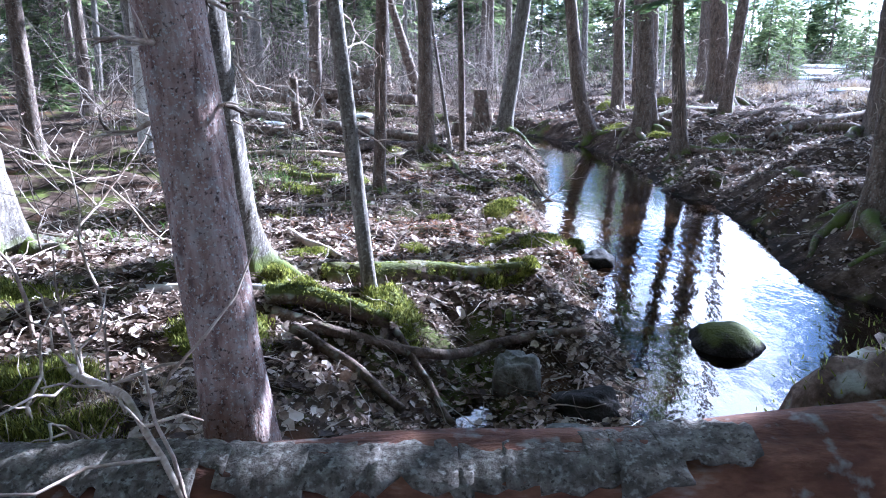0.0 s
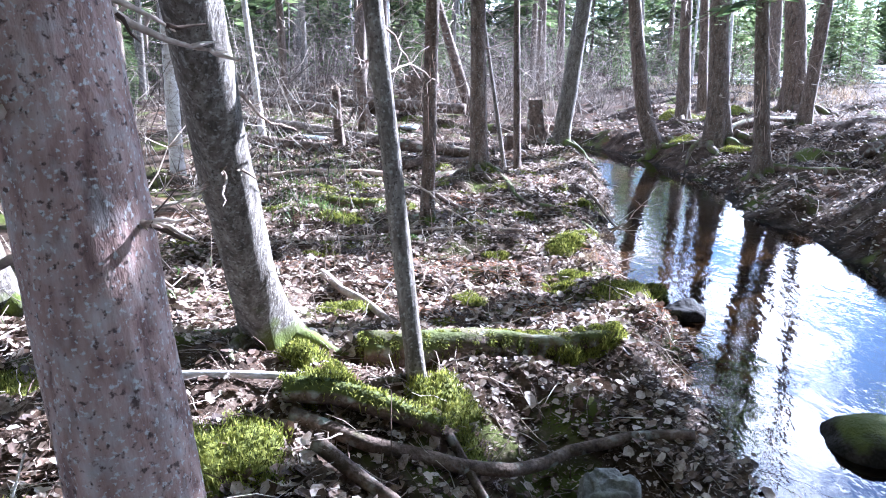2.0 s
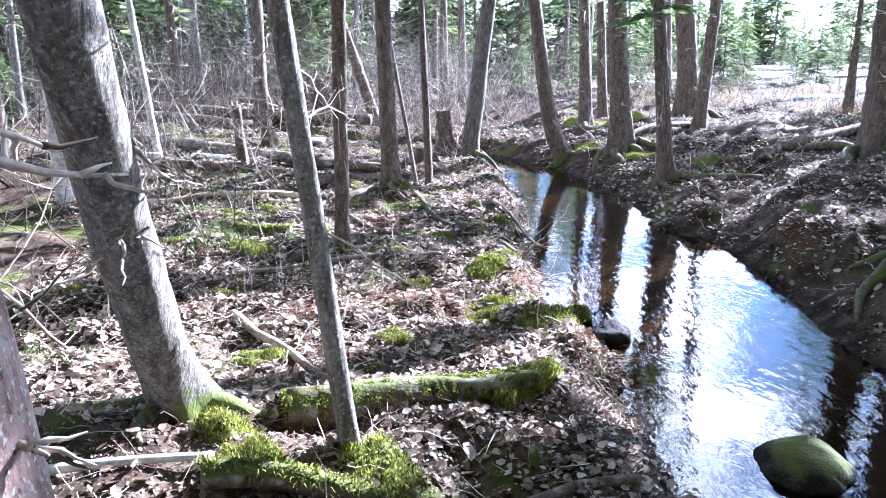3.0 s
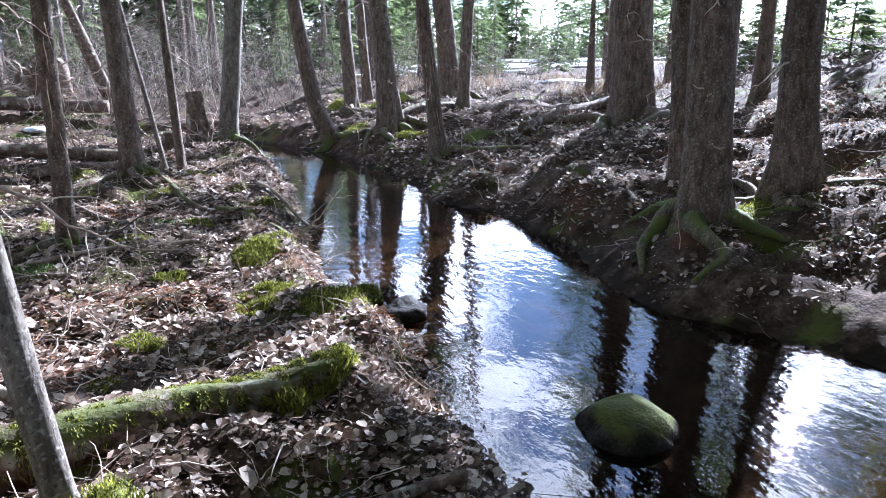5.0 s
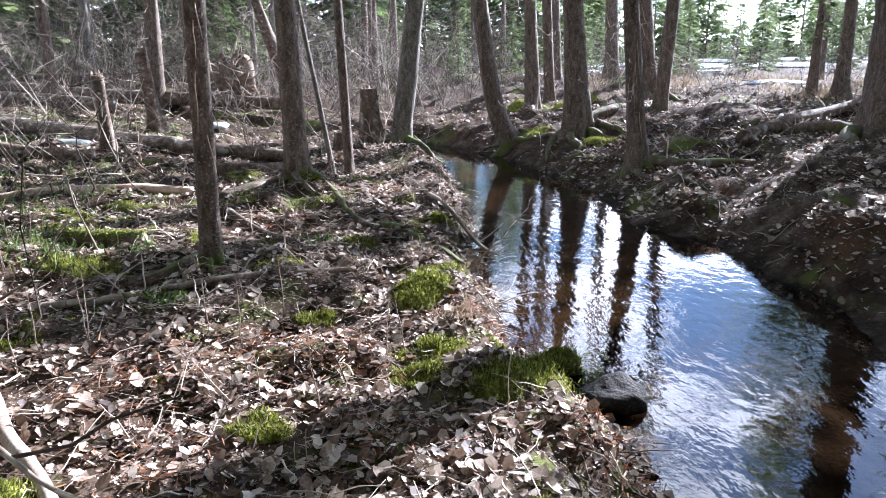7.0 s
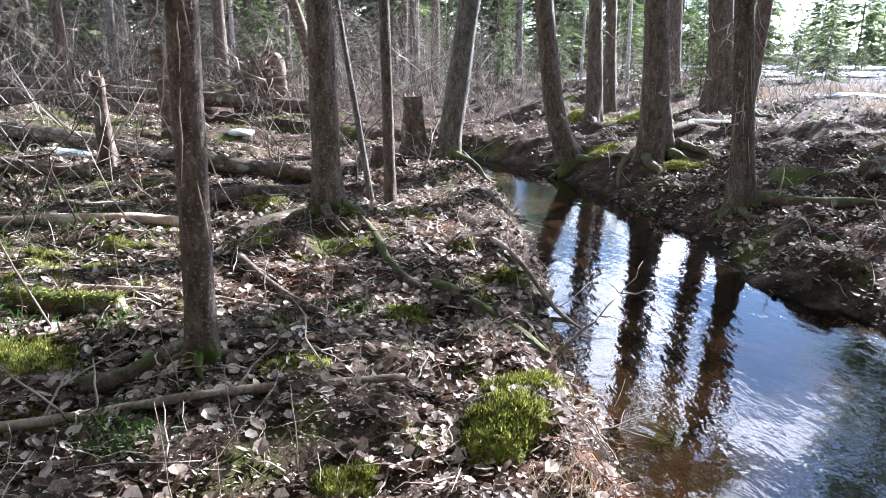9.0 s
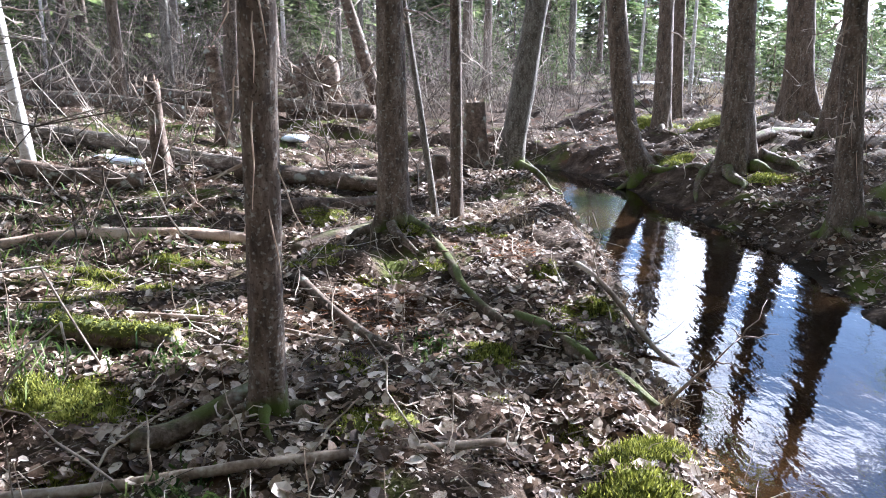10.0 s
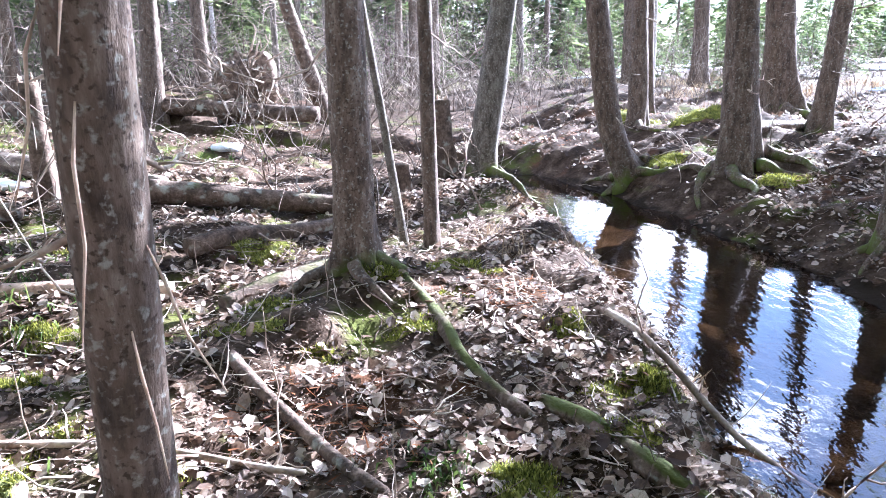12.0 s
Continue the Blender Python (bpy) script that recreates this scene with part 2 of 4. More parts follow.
M_RUST = material("rusty_dry_fern", [(0.25, (0.10, 0.035, 0.015)), (0.5, (0.28, 0.11, 0.05)), (0.75, (0.45, 0.24, 0.13))], scale=3.0, per="island", spread=0.6, translucent=0.2, rough=0.8, bump=0.0)
M_ROCK = material("wet_stone", [(0.3, (0.008, 0.007, 0.006)), (0.5, (0.022, 0.019, 0.017)), (0.7, (0.06, 0.053, 0.047))], scale=9.0, rough=0.8, bump=0.9, sheen_spec=0.12, moss=[("moss", GREEN, 5.0)])
M_PALEROCK = material("lichened_stone", [(0.3, (0.06, 0.056, 0.05)), (0.5, (0.15, 0.145, 0.13)), (0.7, (0.3, 0.3, 0.27))], scale=14.0, rough=0.85, bump=0.6, moss=[("moss", GREEN, 5.0)])
M_SNOW = material("old_snow", [(0.3, (0.6, 0.64, 0.7)), (0.6, (0.8, 0.83, 0.87))], scale=6.0, rough=0.6, bump=0.3)


def water_material():
    m = bpy.data.materials.new("brook_water")
    m.use_nodes = True
    n, ln = m.node_tree.nodes, m.node_tree.links
    b = n["Principled BSDF"]
    b.inputs["Base Color"].default_value = (0.22, 0.115, 0.045, 1)
    b.inputs["Transmission Weight"].default_value = 1.0
    b.inputs["Roughness"].default_value = 0.02
    b.inputs["IOR"].default_value = 1.65
    co = n.new("ShaderNodeTexCoord")
    mp = n.new("ShaderNodeMapping")
    mp.inputs["Scale"].default_value = (1.0, 0.55, 1.0)
    ln.new(co.outputs["Object"], mp.inputs[0])
    a = n.new("ShaderNodeTexNoise")
    a.inputs["Scale"].default_value, a.inputs["Detail"].default_value = 11.0, 3.0
    c = n.new("ShaderNodeTexNoise")
    c.inputs["Scale"].default_value, c.inputs["Detail"].default_value = 1.3, 2.0
    ln.new(mp.outputs[0], a.inputs[0])
    ln.new(mp.outputs[0], c.inputs[0])
    mul = n.new("ShaderNodeMath")
    mul.operation = "MULTIPLY"
    ln.new(a.outputs[0], mul.inputs[0])
    ln.new(c.outputs[0], mul.inputs[1])
    bp = n.new("ShaderNodeBump")
    bp.inputs["Strength"].default_value, bp.inputs["Distance"].default_value = 0.33, 0.02
    ln.new(mul.outputs[0], bp.inputs["Height"])
    ln.new(bp.outputs[0], b.inputs["Normal"])
    return m


M_WATER = water_material()

# ---- mesh tools ----
rng = np.random.default_rng(7)
LATTICE = rng.random((128, 128))


def vnoise(x, y, shift=0.0):
    x, y = np.asarray(x, float) + shift * 17.3, np.asarray(y, float) + shift * 9.1
    i, j = np.floor(x).astype(int), np.floor(y).astype(int)
    u, v = x - i, y - j
    u, v = u * u * (3 - 2 * u), v * v * (3 - 2 * v)
    g = lambda a, b: LATTICE[a % 128, b % 128]
    return (g(i, j) * (1 - u) + g(i + 1, j) * u) * (1 - v) + (g(i, j + 1) * (1 - u) + g(i + 1, j + 1) * u) * v - 0.5


def ground(x, y):
    """The height of the forest floor with its hummocks."""
    wx = np.asarray(x) + 0.16 * vnoise(np.asarray(y) / 0.45, np.asarray(x) / 0.6, 14) + 0.1 * vnoise(np.asarray(y) / 0.16, np.asarray(x) / 0.2, 15)
    d = shore(wx, y)
    dry = S(-0.1, 0.5, d)
    z = land(wx, y)
    far_bank = S(3.2, 4.2, x)
    z = z + dry * ((0.18 + 0.14 * far_bank) * vnoise(np.asarray(x) / 0.9, np.asarray(y) / 0.9, 1) + (0.13 + 0.05 * far_bank) * vnoise(np.asarray(x) / 0.3, np.asarray(y) / 0.3, 2))
    z = z + (0.25 + 0.75 * dry) * 0.045 * vnoise(np.asarray(x) / 0.1, np.asarray(y) / 0.1, 3) + (1 - dry) * 0.05 * vnoise(np.asarray(x) / 0.35, np.asarray(y) / 0.35, 4)
    return z


def gz(x, y):
    return float(ground(np.array([x]), np.array([y]))[0])


class Soup:
    """Vertices and faces gathered into one mesh."""

    def __init__(self):
        self.v, self.q, self.t, self.n, self.attr = [], [], [], 0, []

    def add(self, verts, quads=None, tris=None, attr=None):
        verts = np.asarray(verts, float).reshape(-1, 3)
        if quads is not None and len(quads):
            self.q.append(np.asarray(quads) + self.n)
        if tris is not None and len(tris):
            self.t.append(np.asarray(tris) + self.n)
        self.v.append(verts)
        self.attr.append(np.zeros(len(verts)) if attr is None else np.broadcast_to(attr, (len(verts),)))
        self.n += len(verts)

    def mesh(self, name, mat, smooth=True, attr="moss"):
        v = np.concatenate(self.v)
        q = np.concatenate(self.q) if self.q else np.zeros((0, 4), int)
        t = np.concatenate(self.t) if self.t else np.zeros((0, 3), int)
        me = bpy.data.meshes.new(name)
        me.vertices.add(len(v))
        me.vertices.foreach_set("co", v.astype(np.float32).ravel())
        loops = np.concatenate([q.ravel(), t.ravel()]).astype(np.int32)
        me.loops.add(len(loops))
        me.loops.foreach_set("vertex_index", loops)
        starts = np.concatenate([np.arange(len(q)) * 4, len(q) * 4 + np.arange(len(t)) * 3]).astype(np.int32)
        me.polygons.add(len(starts))
        me.polygons.foreach_set("loop_start", starts)
        me.polygons.foreach_set("use_smooth", np.full(len(starts), smooth))
        me.update(calc_edges=True)
        if attr:
            a = me.attributes.new(attr, "FLOAT", "POINT")
            a.data.foreach_set("value", np.concatenate(self.attr).astype(np.float32))
        me.materials.append(mat)
        return me


def part(name, soup, mat, parent, label="", smooth=True):
    ob = new(name, soup.mesh(name, mat, smooth))
    ob.parent = parent
    if label:
        ob["label"] = label
    return ob


def thing(name, x, y, z, label, category, group="", kind=""):
    ob = new(name)
    ob.empty_display_size = 0.1
    ob.matrix_world = pose(x, y, z)
    return tagged(ob, label, category, group, kind)


def unit(v):
    return v / np.maximum(np.linalg.norm(v, axis=-1, keepdims=True), 1e-9)


def tube(soup, pts, radii, sides=8, rough=0.0, seed=0, flare=0.0, lobes=4, moss=None, flat_end=False):
    """A tapered tube along pts with uneven skin; flare widens its first stretch into root lobes."""
    pts, radii = np.asarray(pts, float), np.asarray(radii, float)
    k = len(pts)
    tan = unit(np.gradient(pts, axis=0))
    ref = np.where(np.abs(tan[:, 2:3]) > 0.8, np.array([[1.0, 0, 0]]), np.array([[0, 0, 1.0]]))
    a = unit(np.cross(ref, tan))
    b = np.cross(tan, a)
    th = np.linspace(0, 2 * np.pi, sides, endpoint=False)
    along = np.concatenate([[0], np.cumsum(np.linalg.norm(np.diff(pts, axis=0), axis=1))])
    rr = radii[:, None] * np.ones((1, sides))
    if rough:
        cx, cy = np.cos(th)[None] * 1.6 + along[:, None] * 1.3, np.sin(th)[None] * 1.6 + along[:, None] * 0.9
        rr = rr * (1 + rough * 1.6 * vnoise(cx + seed, cy, seed)) + radii[:, None] * rough * 1.2 * vnoise(np.cos(th)[None] * 5 + along[:, None] * 9, np.sin(th)[None] * 5 + seed, seed + 1)
    if flare:
        f = np.exp(-np.maximum(along - 0.2, 0) / (radii[0] * 1.7 + 0.02))[:, None]
        rr = rr * (1 + flare * f * (0.75 + 0.6 * np.cos(lobes * th[None] + seed * 1.7) + 0.3 * np.cos(2 * th[None] + seed)))
    v = pts[:, None] + rr[..., None] * (np.cos(th)[None, :, None] * a[:, None] + np.sin(th)[None, :, None] * b[:, None])
    i = np.arange(k - 1)[:, None] * sides
    j = np.arange(sides)[None]
    jn = (j + 1) % sides
    quads = np.stack([i + j, i + jn, i + sides + jn, i + sides + j], -1).reshape(-1, 4)
    verts = np.concatenate([v.reshape(-1, 3), pts[:1], pts[-1:] + (0 if flat_end else 1) * tan[-1:] * radii[-1]])
    n0 = k * sides
    tris = np.concatenate([np.stack([np.full(sides, n0), jn[0], j[0]], -1), np.stack([np.full(sides, n0 + 1), (k - 1) * sides + j[0], (k - 1) * sides + jn[0]], -1)])
    at = 0
    if moss is not None:
        at = np.concatenate([moss(v, along[:, None] * np.ones((1, sides))).ravel(), [0, 0]])
    soup.add(verts, quads, tris, at)


def wobble(p0, p1, n, amount, seed):
    """A crooked line from p0 to p1."""
    r = np.random.default_rng(seed)
    p0, p1 = np.asarray(p0, float), np.asarray(p1, float)
    s = np.linspace(0, 1, n)
    ph = r.random((3, 3)) * 6.3
    w = sum(np.sin(np.outer(s, np.ones(3)) * (f + 1) * 4.1 + ph[f]) / (f + 1) for f in range(3)) * amount * np.linalg.norm(p1 - p0)
    return p0 + (p1 - p0) * s[:, None] + w * np.sin(np.pi * s)[:, None] ** 0.7


def blades(soup, pts, dirs, length, width, seed, droop=0.0):
    """A thin two-piece blade at each point."""
    r = np.random.default_rng(seed)
    n = len(pts)
    dirs = unit(np.asarray(dirs, float))
    side = unit(np.cross(dirs, r.normal(size=(n, 3))))
    ln = (length * r.uniform(0.5, 1.3, n))[:, None]
    mid = pts + dirs * ln * 0.55
    tip = pts + dirs * ln - np.array([0, 0, 1.0]) * ln * droop
    w = width * r.uniform(0.6, 1.2, n)[:, None]
    v = np.stack([pts - side * w, pts + side * w, mid + side * w * 0.8, mid - side * w * 0.8, tip], 1).reshape(-1, 3)
    o = np.arange(n)[:, None] * 5
    soup.add(v, o + np.array([[0, 1, 2, 3]]), o + np.array([[3, 2, 4]]))


def blob(soup, centre, size, seed, rough=0.25, rings=14, sides=20, top_moss=0.0, sharp=1.0):
    """A lumpy, closed stone or hummock."""
    u = np.linspace(0, np.pi, rings)[:, None]
    th = np.linspace(0, 2 * np.pi, sides, endpoint=False)[None]
    d = np.stack([np.sin(u) * np.cos(th), np.sin(u) * np.sin(th), np.cos(u) * np.ones_like(th)], -1)
    r = 1 + rough * 2 * vnoise(d[..., 0] * 1.3 + seed * 3.1, d[..., 1] * 1.3 + d[..., 2] * 1.1 + seed, seed) + rough * 0.8 * vnoise(d[..., 0] * 4 + d[..., 2] * 3, d[..., 1] * 4 + seed, seed + 2)
    v = np.asarray(centre) + np.sign(d) * np.abs(d) ** sharp * r[..., None] * np.asarray(size)
    i = np.arange(rings - 1)[:, None] * sides
    j = np.arange(sides)[None]
    q = np.stack([i + j, i + sides + j, i + sides + (j + 1) % sides, i + (j + 1) % sides], -1).reshape(-1, 4)
    soup.add(v.reshape(-1, 3), q, attr=(np.clip(d[..., 2], 0, 1) * top_moss).ravel())
    return v.reshape(-1, 3), d.reshape(-1, 3)

# a curled leaf
LEAF = np.array([(-0.5, 0, 0.0), (-0.24, 0.4, 0.05), (-0.24, -0.4, 0.05), (0.16, 0.37, 0.08), (0.16, -0.37, 0.08), (0.5, 0, 0.03), (0.0, 0, -0.03)])
LEAF_T = np.array([(0, 6, 1), (0, 2, 6), (1, 6, 3), (2, 4, 6), (3, 6, 5), (4, 5, 6)])

# ---- ground and water ----
def grow(start, step, factor, stop):
    out, p = [], start
    while abs(p - start) < stop:
        p += step
        step *= factor
        out.append(p)
    return out


def make_ground():
    xs = np.array(grow(-4.2, -0.09, 1.11, 900)[::-1] + list(np.arange(-4.2, 5.6, 0.05)) + grow(5.6, 0.09, 1.11, 900))
    ys = np.array(grow(0.8, -0.09, 1.16, 600)[::-1] + list(np.arange(0.8, 13.0, 0.05)) + list(np.arange(13.0, 19.0, 0.1)) + grow(19.0, 0.14, 1.1, 1200))
    X, Y = np.meshgrid(xs, ys)
    Z = ground(X, Y)
    nx, ny = len(xs), len(ys)
    i = np.arange(ny - 1)[:, None] * nx
    j = np.arange(nx - 1)[None]
    q = np.stack([i + j, i + j + 1, i + nx + j + 1, i + nx + j], -1).reshape(-1, 4)
    d = shore(X, Y)
    mossy = 0.31 + 0.5 * vnoise(X / 0.8, Y / 0.8, 5) + 0.3 * vnoise(X / 0.25, Y / 0.25, 6)
    # Damp shore and bed; wider at right partly for shade, far-bank patches plain darkening.
    wet = 0.62 * S(0.32 + 0.15 * S(2.0, 3.0, X), 0.02, d) + 0.1 * vnoise(X / 0.5, Y / 0.5, 8) + 0.4 * S(0.0, -0.3, d) + S(8, 13, Y) * S(3.9, 5.5, X) * (0.4 + 0.35 * vnoise(X / 1.3, Y / 1.3, 9))
    s = Soup()
    s.add(np.stack([X, Y, Z], -1), q, attr=mossy.ravel())
    me = s.mesh("ground", M_GROUND)
    a = me.attributes.new("wet", "FLOAT", "POINT")
    a.data.foreach_set("value", wet.ravel().astype(np.float32))
    return tagged(new("ground", me), "forest floor of pale dead leaves, moss and dark wet soil", "ground", kind="structure")


make_ground()
ws = Soup()
ws.add([(-6, -12, -0.25), (6, -12, -0.25), (6, 20, -0.25), (-6, 20, -0.25)], [(0, 1, 2, 3)])
water = tagged(new("water", ws.mesh("water", M_WATER)), "clear brown brook water mirroring bright sky and trunks", "water", kind="structure")
water.visible_shadow = False


# ---- trees ----
def bough(soup, wood, base, dirn, length, seed, sprays=9, droop=0.35):
    """A drooping spruce bough: a thin stem and side sprays of needles."""
    r = np.random.default_rng(seed)
    s = np.linspace(0, 1, 5)
    side = unit(np.cross(dirn, [0, 0, 1.0]))
    pts = base + np.outer(s * length, dirn) + np.outer(-droop * length * s * s, [0, 0, 1.0])
    if wood is not None:
        tube(wood, pts, np.linspace(0.012, 0.003, 5) * (0.5 + length * 0.5), 4)
    k = np.repeat(np.linspace(0.18, 1.0, sprays), 2)
    sg = np.tile([1, -1], sprays)
    root = np.stack([np.interp(k, s, pts[:, c]) for c in range(3)], -1)
    dd = unit(dirn * 0.75 + np.outer(sg, side) + r.normal(size=(2 * sprays, 3)) * 0.18 - np.outer(np.full(2 * sprays, 0.3), [0, 0, 1.0]))
    ln = length * 0.42 * (1.1 - k)[:, None] * r.uniform(0.7, 1.3, (2 * sprays, 1)) + 0.05
    w = ln * 0.13 + 0.006
    up = unit(np.cross(dd, np.outer(sg, dirn)) + r.normal(size=dd.shape) * 0.25)
    flat = unit(np.cross(dd, up))
    v = np.stack([root, root + dd * ln * 0.45 + flat * w, root + dd * ln, root + dd * ln * 0.45 - flat * w], 1).reshape(-1, 3)
    o = np.arange(2 * sprays)[:, None] * 4
    soup.add(v, o + np.array([[0, 1, 2, 3]]))


def crown_soup(height, spread, seed, low=0.0, step=0.32, sprays=9, per=6):
    soup, wood = Soup(), Soup()
    r = np.random.default_rng(seed)
    z = low
    while z < height:
        k = 1 - (z - low) / (height - low)
        for a in range(per):
            th = r.random() * 6.28
            d = unit(np.array([math.cos(th), math.sin(th), r.uniform(-0.15, 0.25)]))
            bough(soup, wood, np.array([0, 0, z + r.uniform(-0.1, 0.1)]), d, spread * (0.12 + 0.88 * k) * r.uniform(0.55, 1.1), r.integers(1e9), sprays)
        z += step * r.uniform(0.7, 1.3)
    return soup, wood


CROWNS = []
for variant in range(3):
    a, b = crown_soup(8.0, 1.35, 40 + variant, step=0.5, sprays=9, per=5)
    CROWNS.append((a.mesh("crown", M_NEEDLE, False), b.mesh("bough_wood", M_SPRUCE)))


def stem_line(x, y, z0, lean, bow, h, step=0.07, fine=3.4):
    zz = np.concatenate([np.arange(-0.3, min(fine, h), step), np.arange(min(fine, h), h, 0.5), [h]])
    k = np.where(zz < 3, zz, 3 + (zz - 3) * 0.35)
    bend = 1 - np.exp(-np.maximum(zz, 0) / 0.4)
    return np.stack([lean[0] * k + bow[0] * bend, lean[1] * k + bow[1] * bend, zz], -1)


def dead_branch(parent, stem, z, th, length, seed, mat=None, droop=0.2, r0=0.011, twigs=4):
    """A dry side branch with twigs, as a part of its tree."""
    r = np.random.default_rng(seed)
    p = np.array([np.interp(z, stem[:, 2], stem[:, 0]), np.interp(z, stem[:, 2], stem[:, 1]), z])
    d = unit(np.array([math.cos(th), math.sin(th), r.uniform(-0.35, 0.15)]))
    s = Soup()
    pts = wobble(p, p + d * length - np.array([0, 0, droop * length]), 7, 0.05, seed)
    tube(s, pts, np.linspace(r0, 0.002, 7), 5, 0.15, seed)
    for i in range(twigs):
        k = r.uniform(0.3, 0.95)
        q = np.array([np.interp(k, np.linspace(0, 1, 7), pts[:, c]) for c in range(3)])
        e = unit(d * 0.6 + r.normal(size=3) * 0.6)
        tube(s, wobble(q, q + e * length * r.uniform(0.15, 0.45), 4, 0.06, seed + i + 1), np.linspace(r0 * 0.4, 0.0012, 4), 4)
    return part("dead_branch", s, mat or M_TWIG, parent)


def tree(name, x, y, radius, lean=(0, 0), bow=(0, 0), h=13.0, mat=None, label="", crown=True, flare=0.8, lobes=4, moss=0.5, branches=6, low=0.6, high=3.2,
         rough=0.09, sides=26, seed=1, crown_low=6.5, group="forest trees", reach=0.6, z=None, roots=0, wide=1.0):
    z0 = gz(x, y) if z is None else z
    root = thing(name, x, y, z0, label, "tree", group)
    stem = stem_line(x, y, z0, lean, bow, h)
    s = Soup()
    rad = radius * np.clip(1.0 - 0.085 * np.maximum(stem[:, 2] - 0.5, 0) * 13.0 / h, 0.06, 1.0)
    tube(s, stem, rad, sides, rough, seed, flare, lobes, moss=lambda v, al: moss * np.exp(-np.maximum(v[..., 2], 0) / 0.35) + 0.0)
    part("trunk", s, mat or M_SPRUCE, root)
    r = np.random.default_rng(seed * 31)
    for i in range(roots):
        th = 6.28 * (i + r.uniform(-0.25, 0.25)) / roots + seed
        k = np.linspace(0.3, 1, 9) * r.uniform(3.2, 5.5) * radius
        a = th + 0.35 * np.sin(k * 5 + seed + i)
        px, py = np.cos(a) * k, np.sin(a) * k
        rr = radius * np.linspace(0.42, 0.1, 9)
        rz = np.maximum(ground(px + x, py + y), -0.34) - z0 + rr * 0.25 + np.linspace(0.5, 0, 9) ** 2 * radius
        t = Soup()
        tube(t, np.stack([px, py, rz], -1), rr, 10, 0.2, seed + i, moss=lambda v, al: np.full(v.shape[:2], moss * 0.85))
        part("root", t, mat or M_SPRUCE, root)
    for i in range(branches):
        dead_branch(root, stem, r.uniform(low, high), r.random() * 6.28, reach * r.uniform(0.25, 1.2), seed * 100 + i, r0=min(0.014, radius * 0.14))
    if crown:
        me, wood = CROWNS[seed % 3]
        k = (h - crown_low) / 8.0
        top = stem[-1]
        for nm, data in (("crown", me), ("bough_wood", wood)):
            c = tagged(new(nm, data), kind="stuff")
            c.parent = root
            cx, cy = np.interp(crown_low, stem[:, 2], stem[:, 0]), np.interp(crown_low, stem[:, 2], stem[:, 1])
            c.matrix_local = Matrix.Translation((cx, cy, crown_low)) @ Matrix.Rotation(seed * 1.7, 4, "Z") @ Matrix.Diagonal((k * wide, k * wide, k, 1))
    return root


SPR = "spruce with brown scaly lichen-flecked bark and dry side twigs"
BNK = "spruce standing on the brook bank, brown bark, mossy roots"
# crowns stay out of view: wide, h and crown_low tuned for their shade
tree("spruce_tree", -0.61, 1.40, 0.1, (-0.10, 0.08), h=18, wide=1.9, mat=M_PINKBARK, label="spruce trunk with reddish bark, grey lichen and broken branch stubs", flare=0.25, moss=0.1, branches=16, low=0.9, high=2.2, reach=0.28, seed=2, sides=40, crown_low=8.0)
tree("alder_tree", -1.28, 4.05, 0.12, (0.12, -0.58), (-0.06, -0.06), h=11, mat=M_ALDER, label="curved grey alder with lichen bark and a mossy foot", flare=0.7, moss=0.62, branches=8, seed=3, roots=4, crown=False, sides=36)
tree("slender_spruce", -0.44, 3.56, 0.045, (-0.092, 0.02), h=18, wide=1.9, mat=M_ALDER, label="slender grey trunk with lichen on a mossy root mound", flare=0.9, moss=0.5, branches=9, seed=5, roots=4, crown_low=8.5, reach=0.5)
# darker alder bark on this spruce stands in for the shade it is in
tree("spruce_tree", -3.24, 4.31, 0.19, (-0.02, 0), h=18, wide=1.9, mat=M_ALDER, label="thick grey trunk darkened for shade, with a broad flared foot", flare=0.8, moss=0.5, branches=8, seed=6, roots=4, crown_low=8.0)
tree("birch_tree", -4.28, 9.77, 0.09, (0.028, 0.01), h=12, mat=M_BIRCH, label="slim pale birch trunk standing in leaf litter", flare=0.4, moss=0.3, branches=4, seed=7, crown=False)
tree("birch_tree", -3.8, 12.08, 0.06, (-0.056, -0.018), h=10, mat=M_BIRCH, label="thin leaning pale birch among dead branches", flare=0.4, branches=5, seed=8, crown=False)
tree("slender_spruce", -0.72, 7.66, 0.07, (0.045, -0.07), h=18, wide=1.9, mat=M_SPRUCE, label="slim spruce trunk with peeling lichened bark and mossy roots", flare=0.9, moss=0.62, branches=8, low=1.0, seed=9, roots=5, crown_low=8.5, sides=32, reach=0.4)
tree("spruce_tree", -0.21, 10.42, 0.115, (-0.007, 0.006), h=18, wide=1.9, label=SPR, flare=0.75, branches=6, seed=10, roots=6, sides=32, crown_low=8.0)
tree("slender_spruce", 0.38, 11.42, 0.058, (-0.02, 0), h=10, label="slim straight brown spruce trunk with a mossy foot", flare=0.5, branches=7, seed=11)
tree("leaning_sapling", 0.2, 11.66, 0.033, (-0.15, 0.01), h=6, mat=M_ALDER, label="thin pale leaning sapling beside a spruce", flare=0.2, branches=2, seed=12, crown=False)
tree("alder_tree", 1.34, 14.5, 0.165, (0.14, -0.014), h=13, mat=M_ALDER, label="thick alder leaning over the brook, mossy foot", flare=0.7, moss=0.6, branches=3, seed=13, roots=4, crown=False)
tree("spruce_tree", 3.27, 14.55, 0.15, (-0.12, 0.03), (-0.27, 0.04), h=14, crown_low=8.0, label=BNK, flare=0.8, moss=0.6, branches=4, seed=14, roots=5)
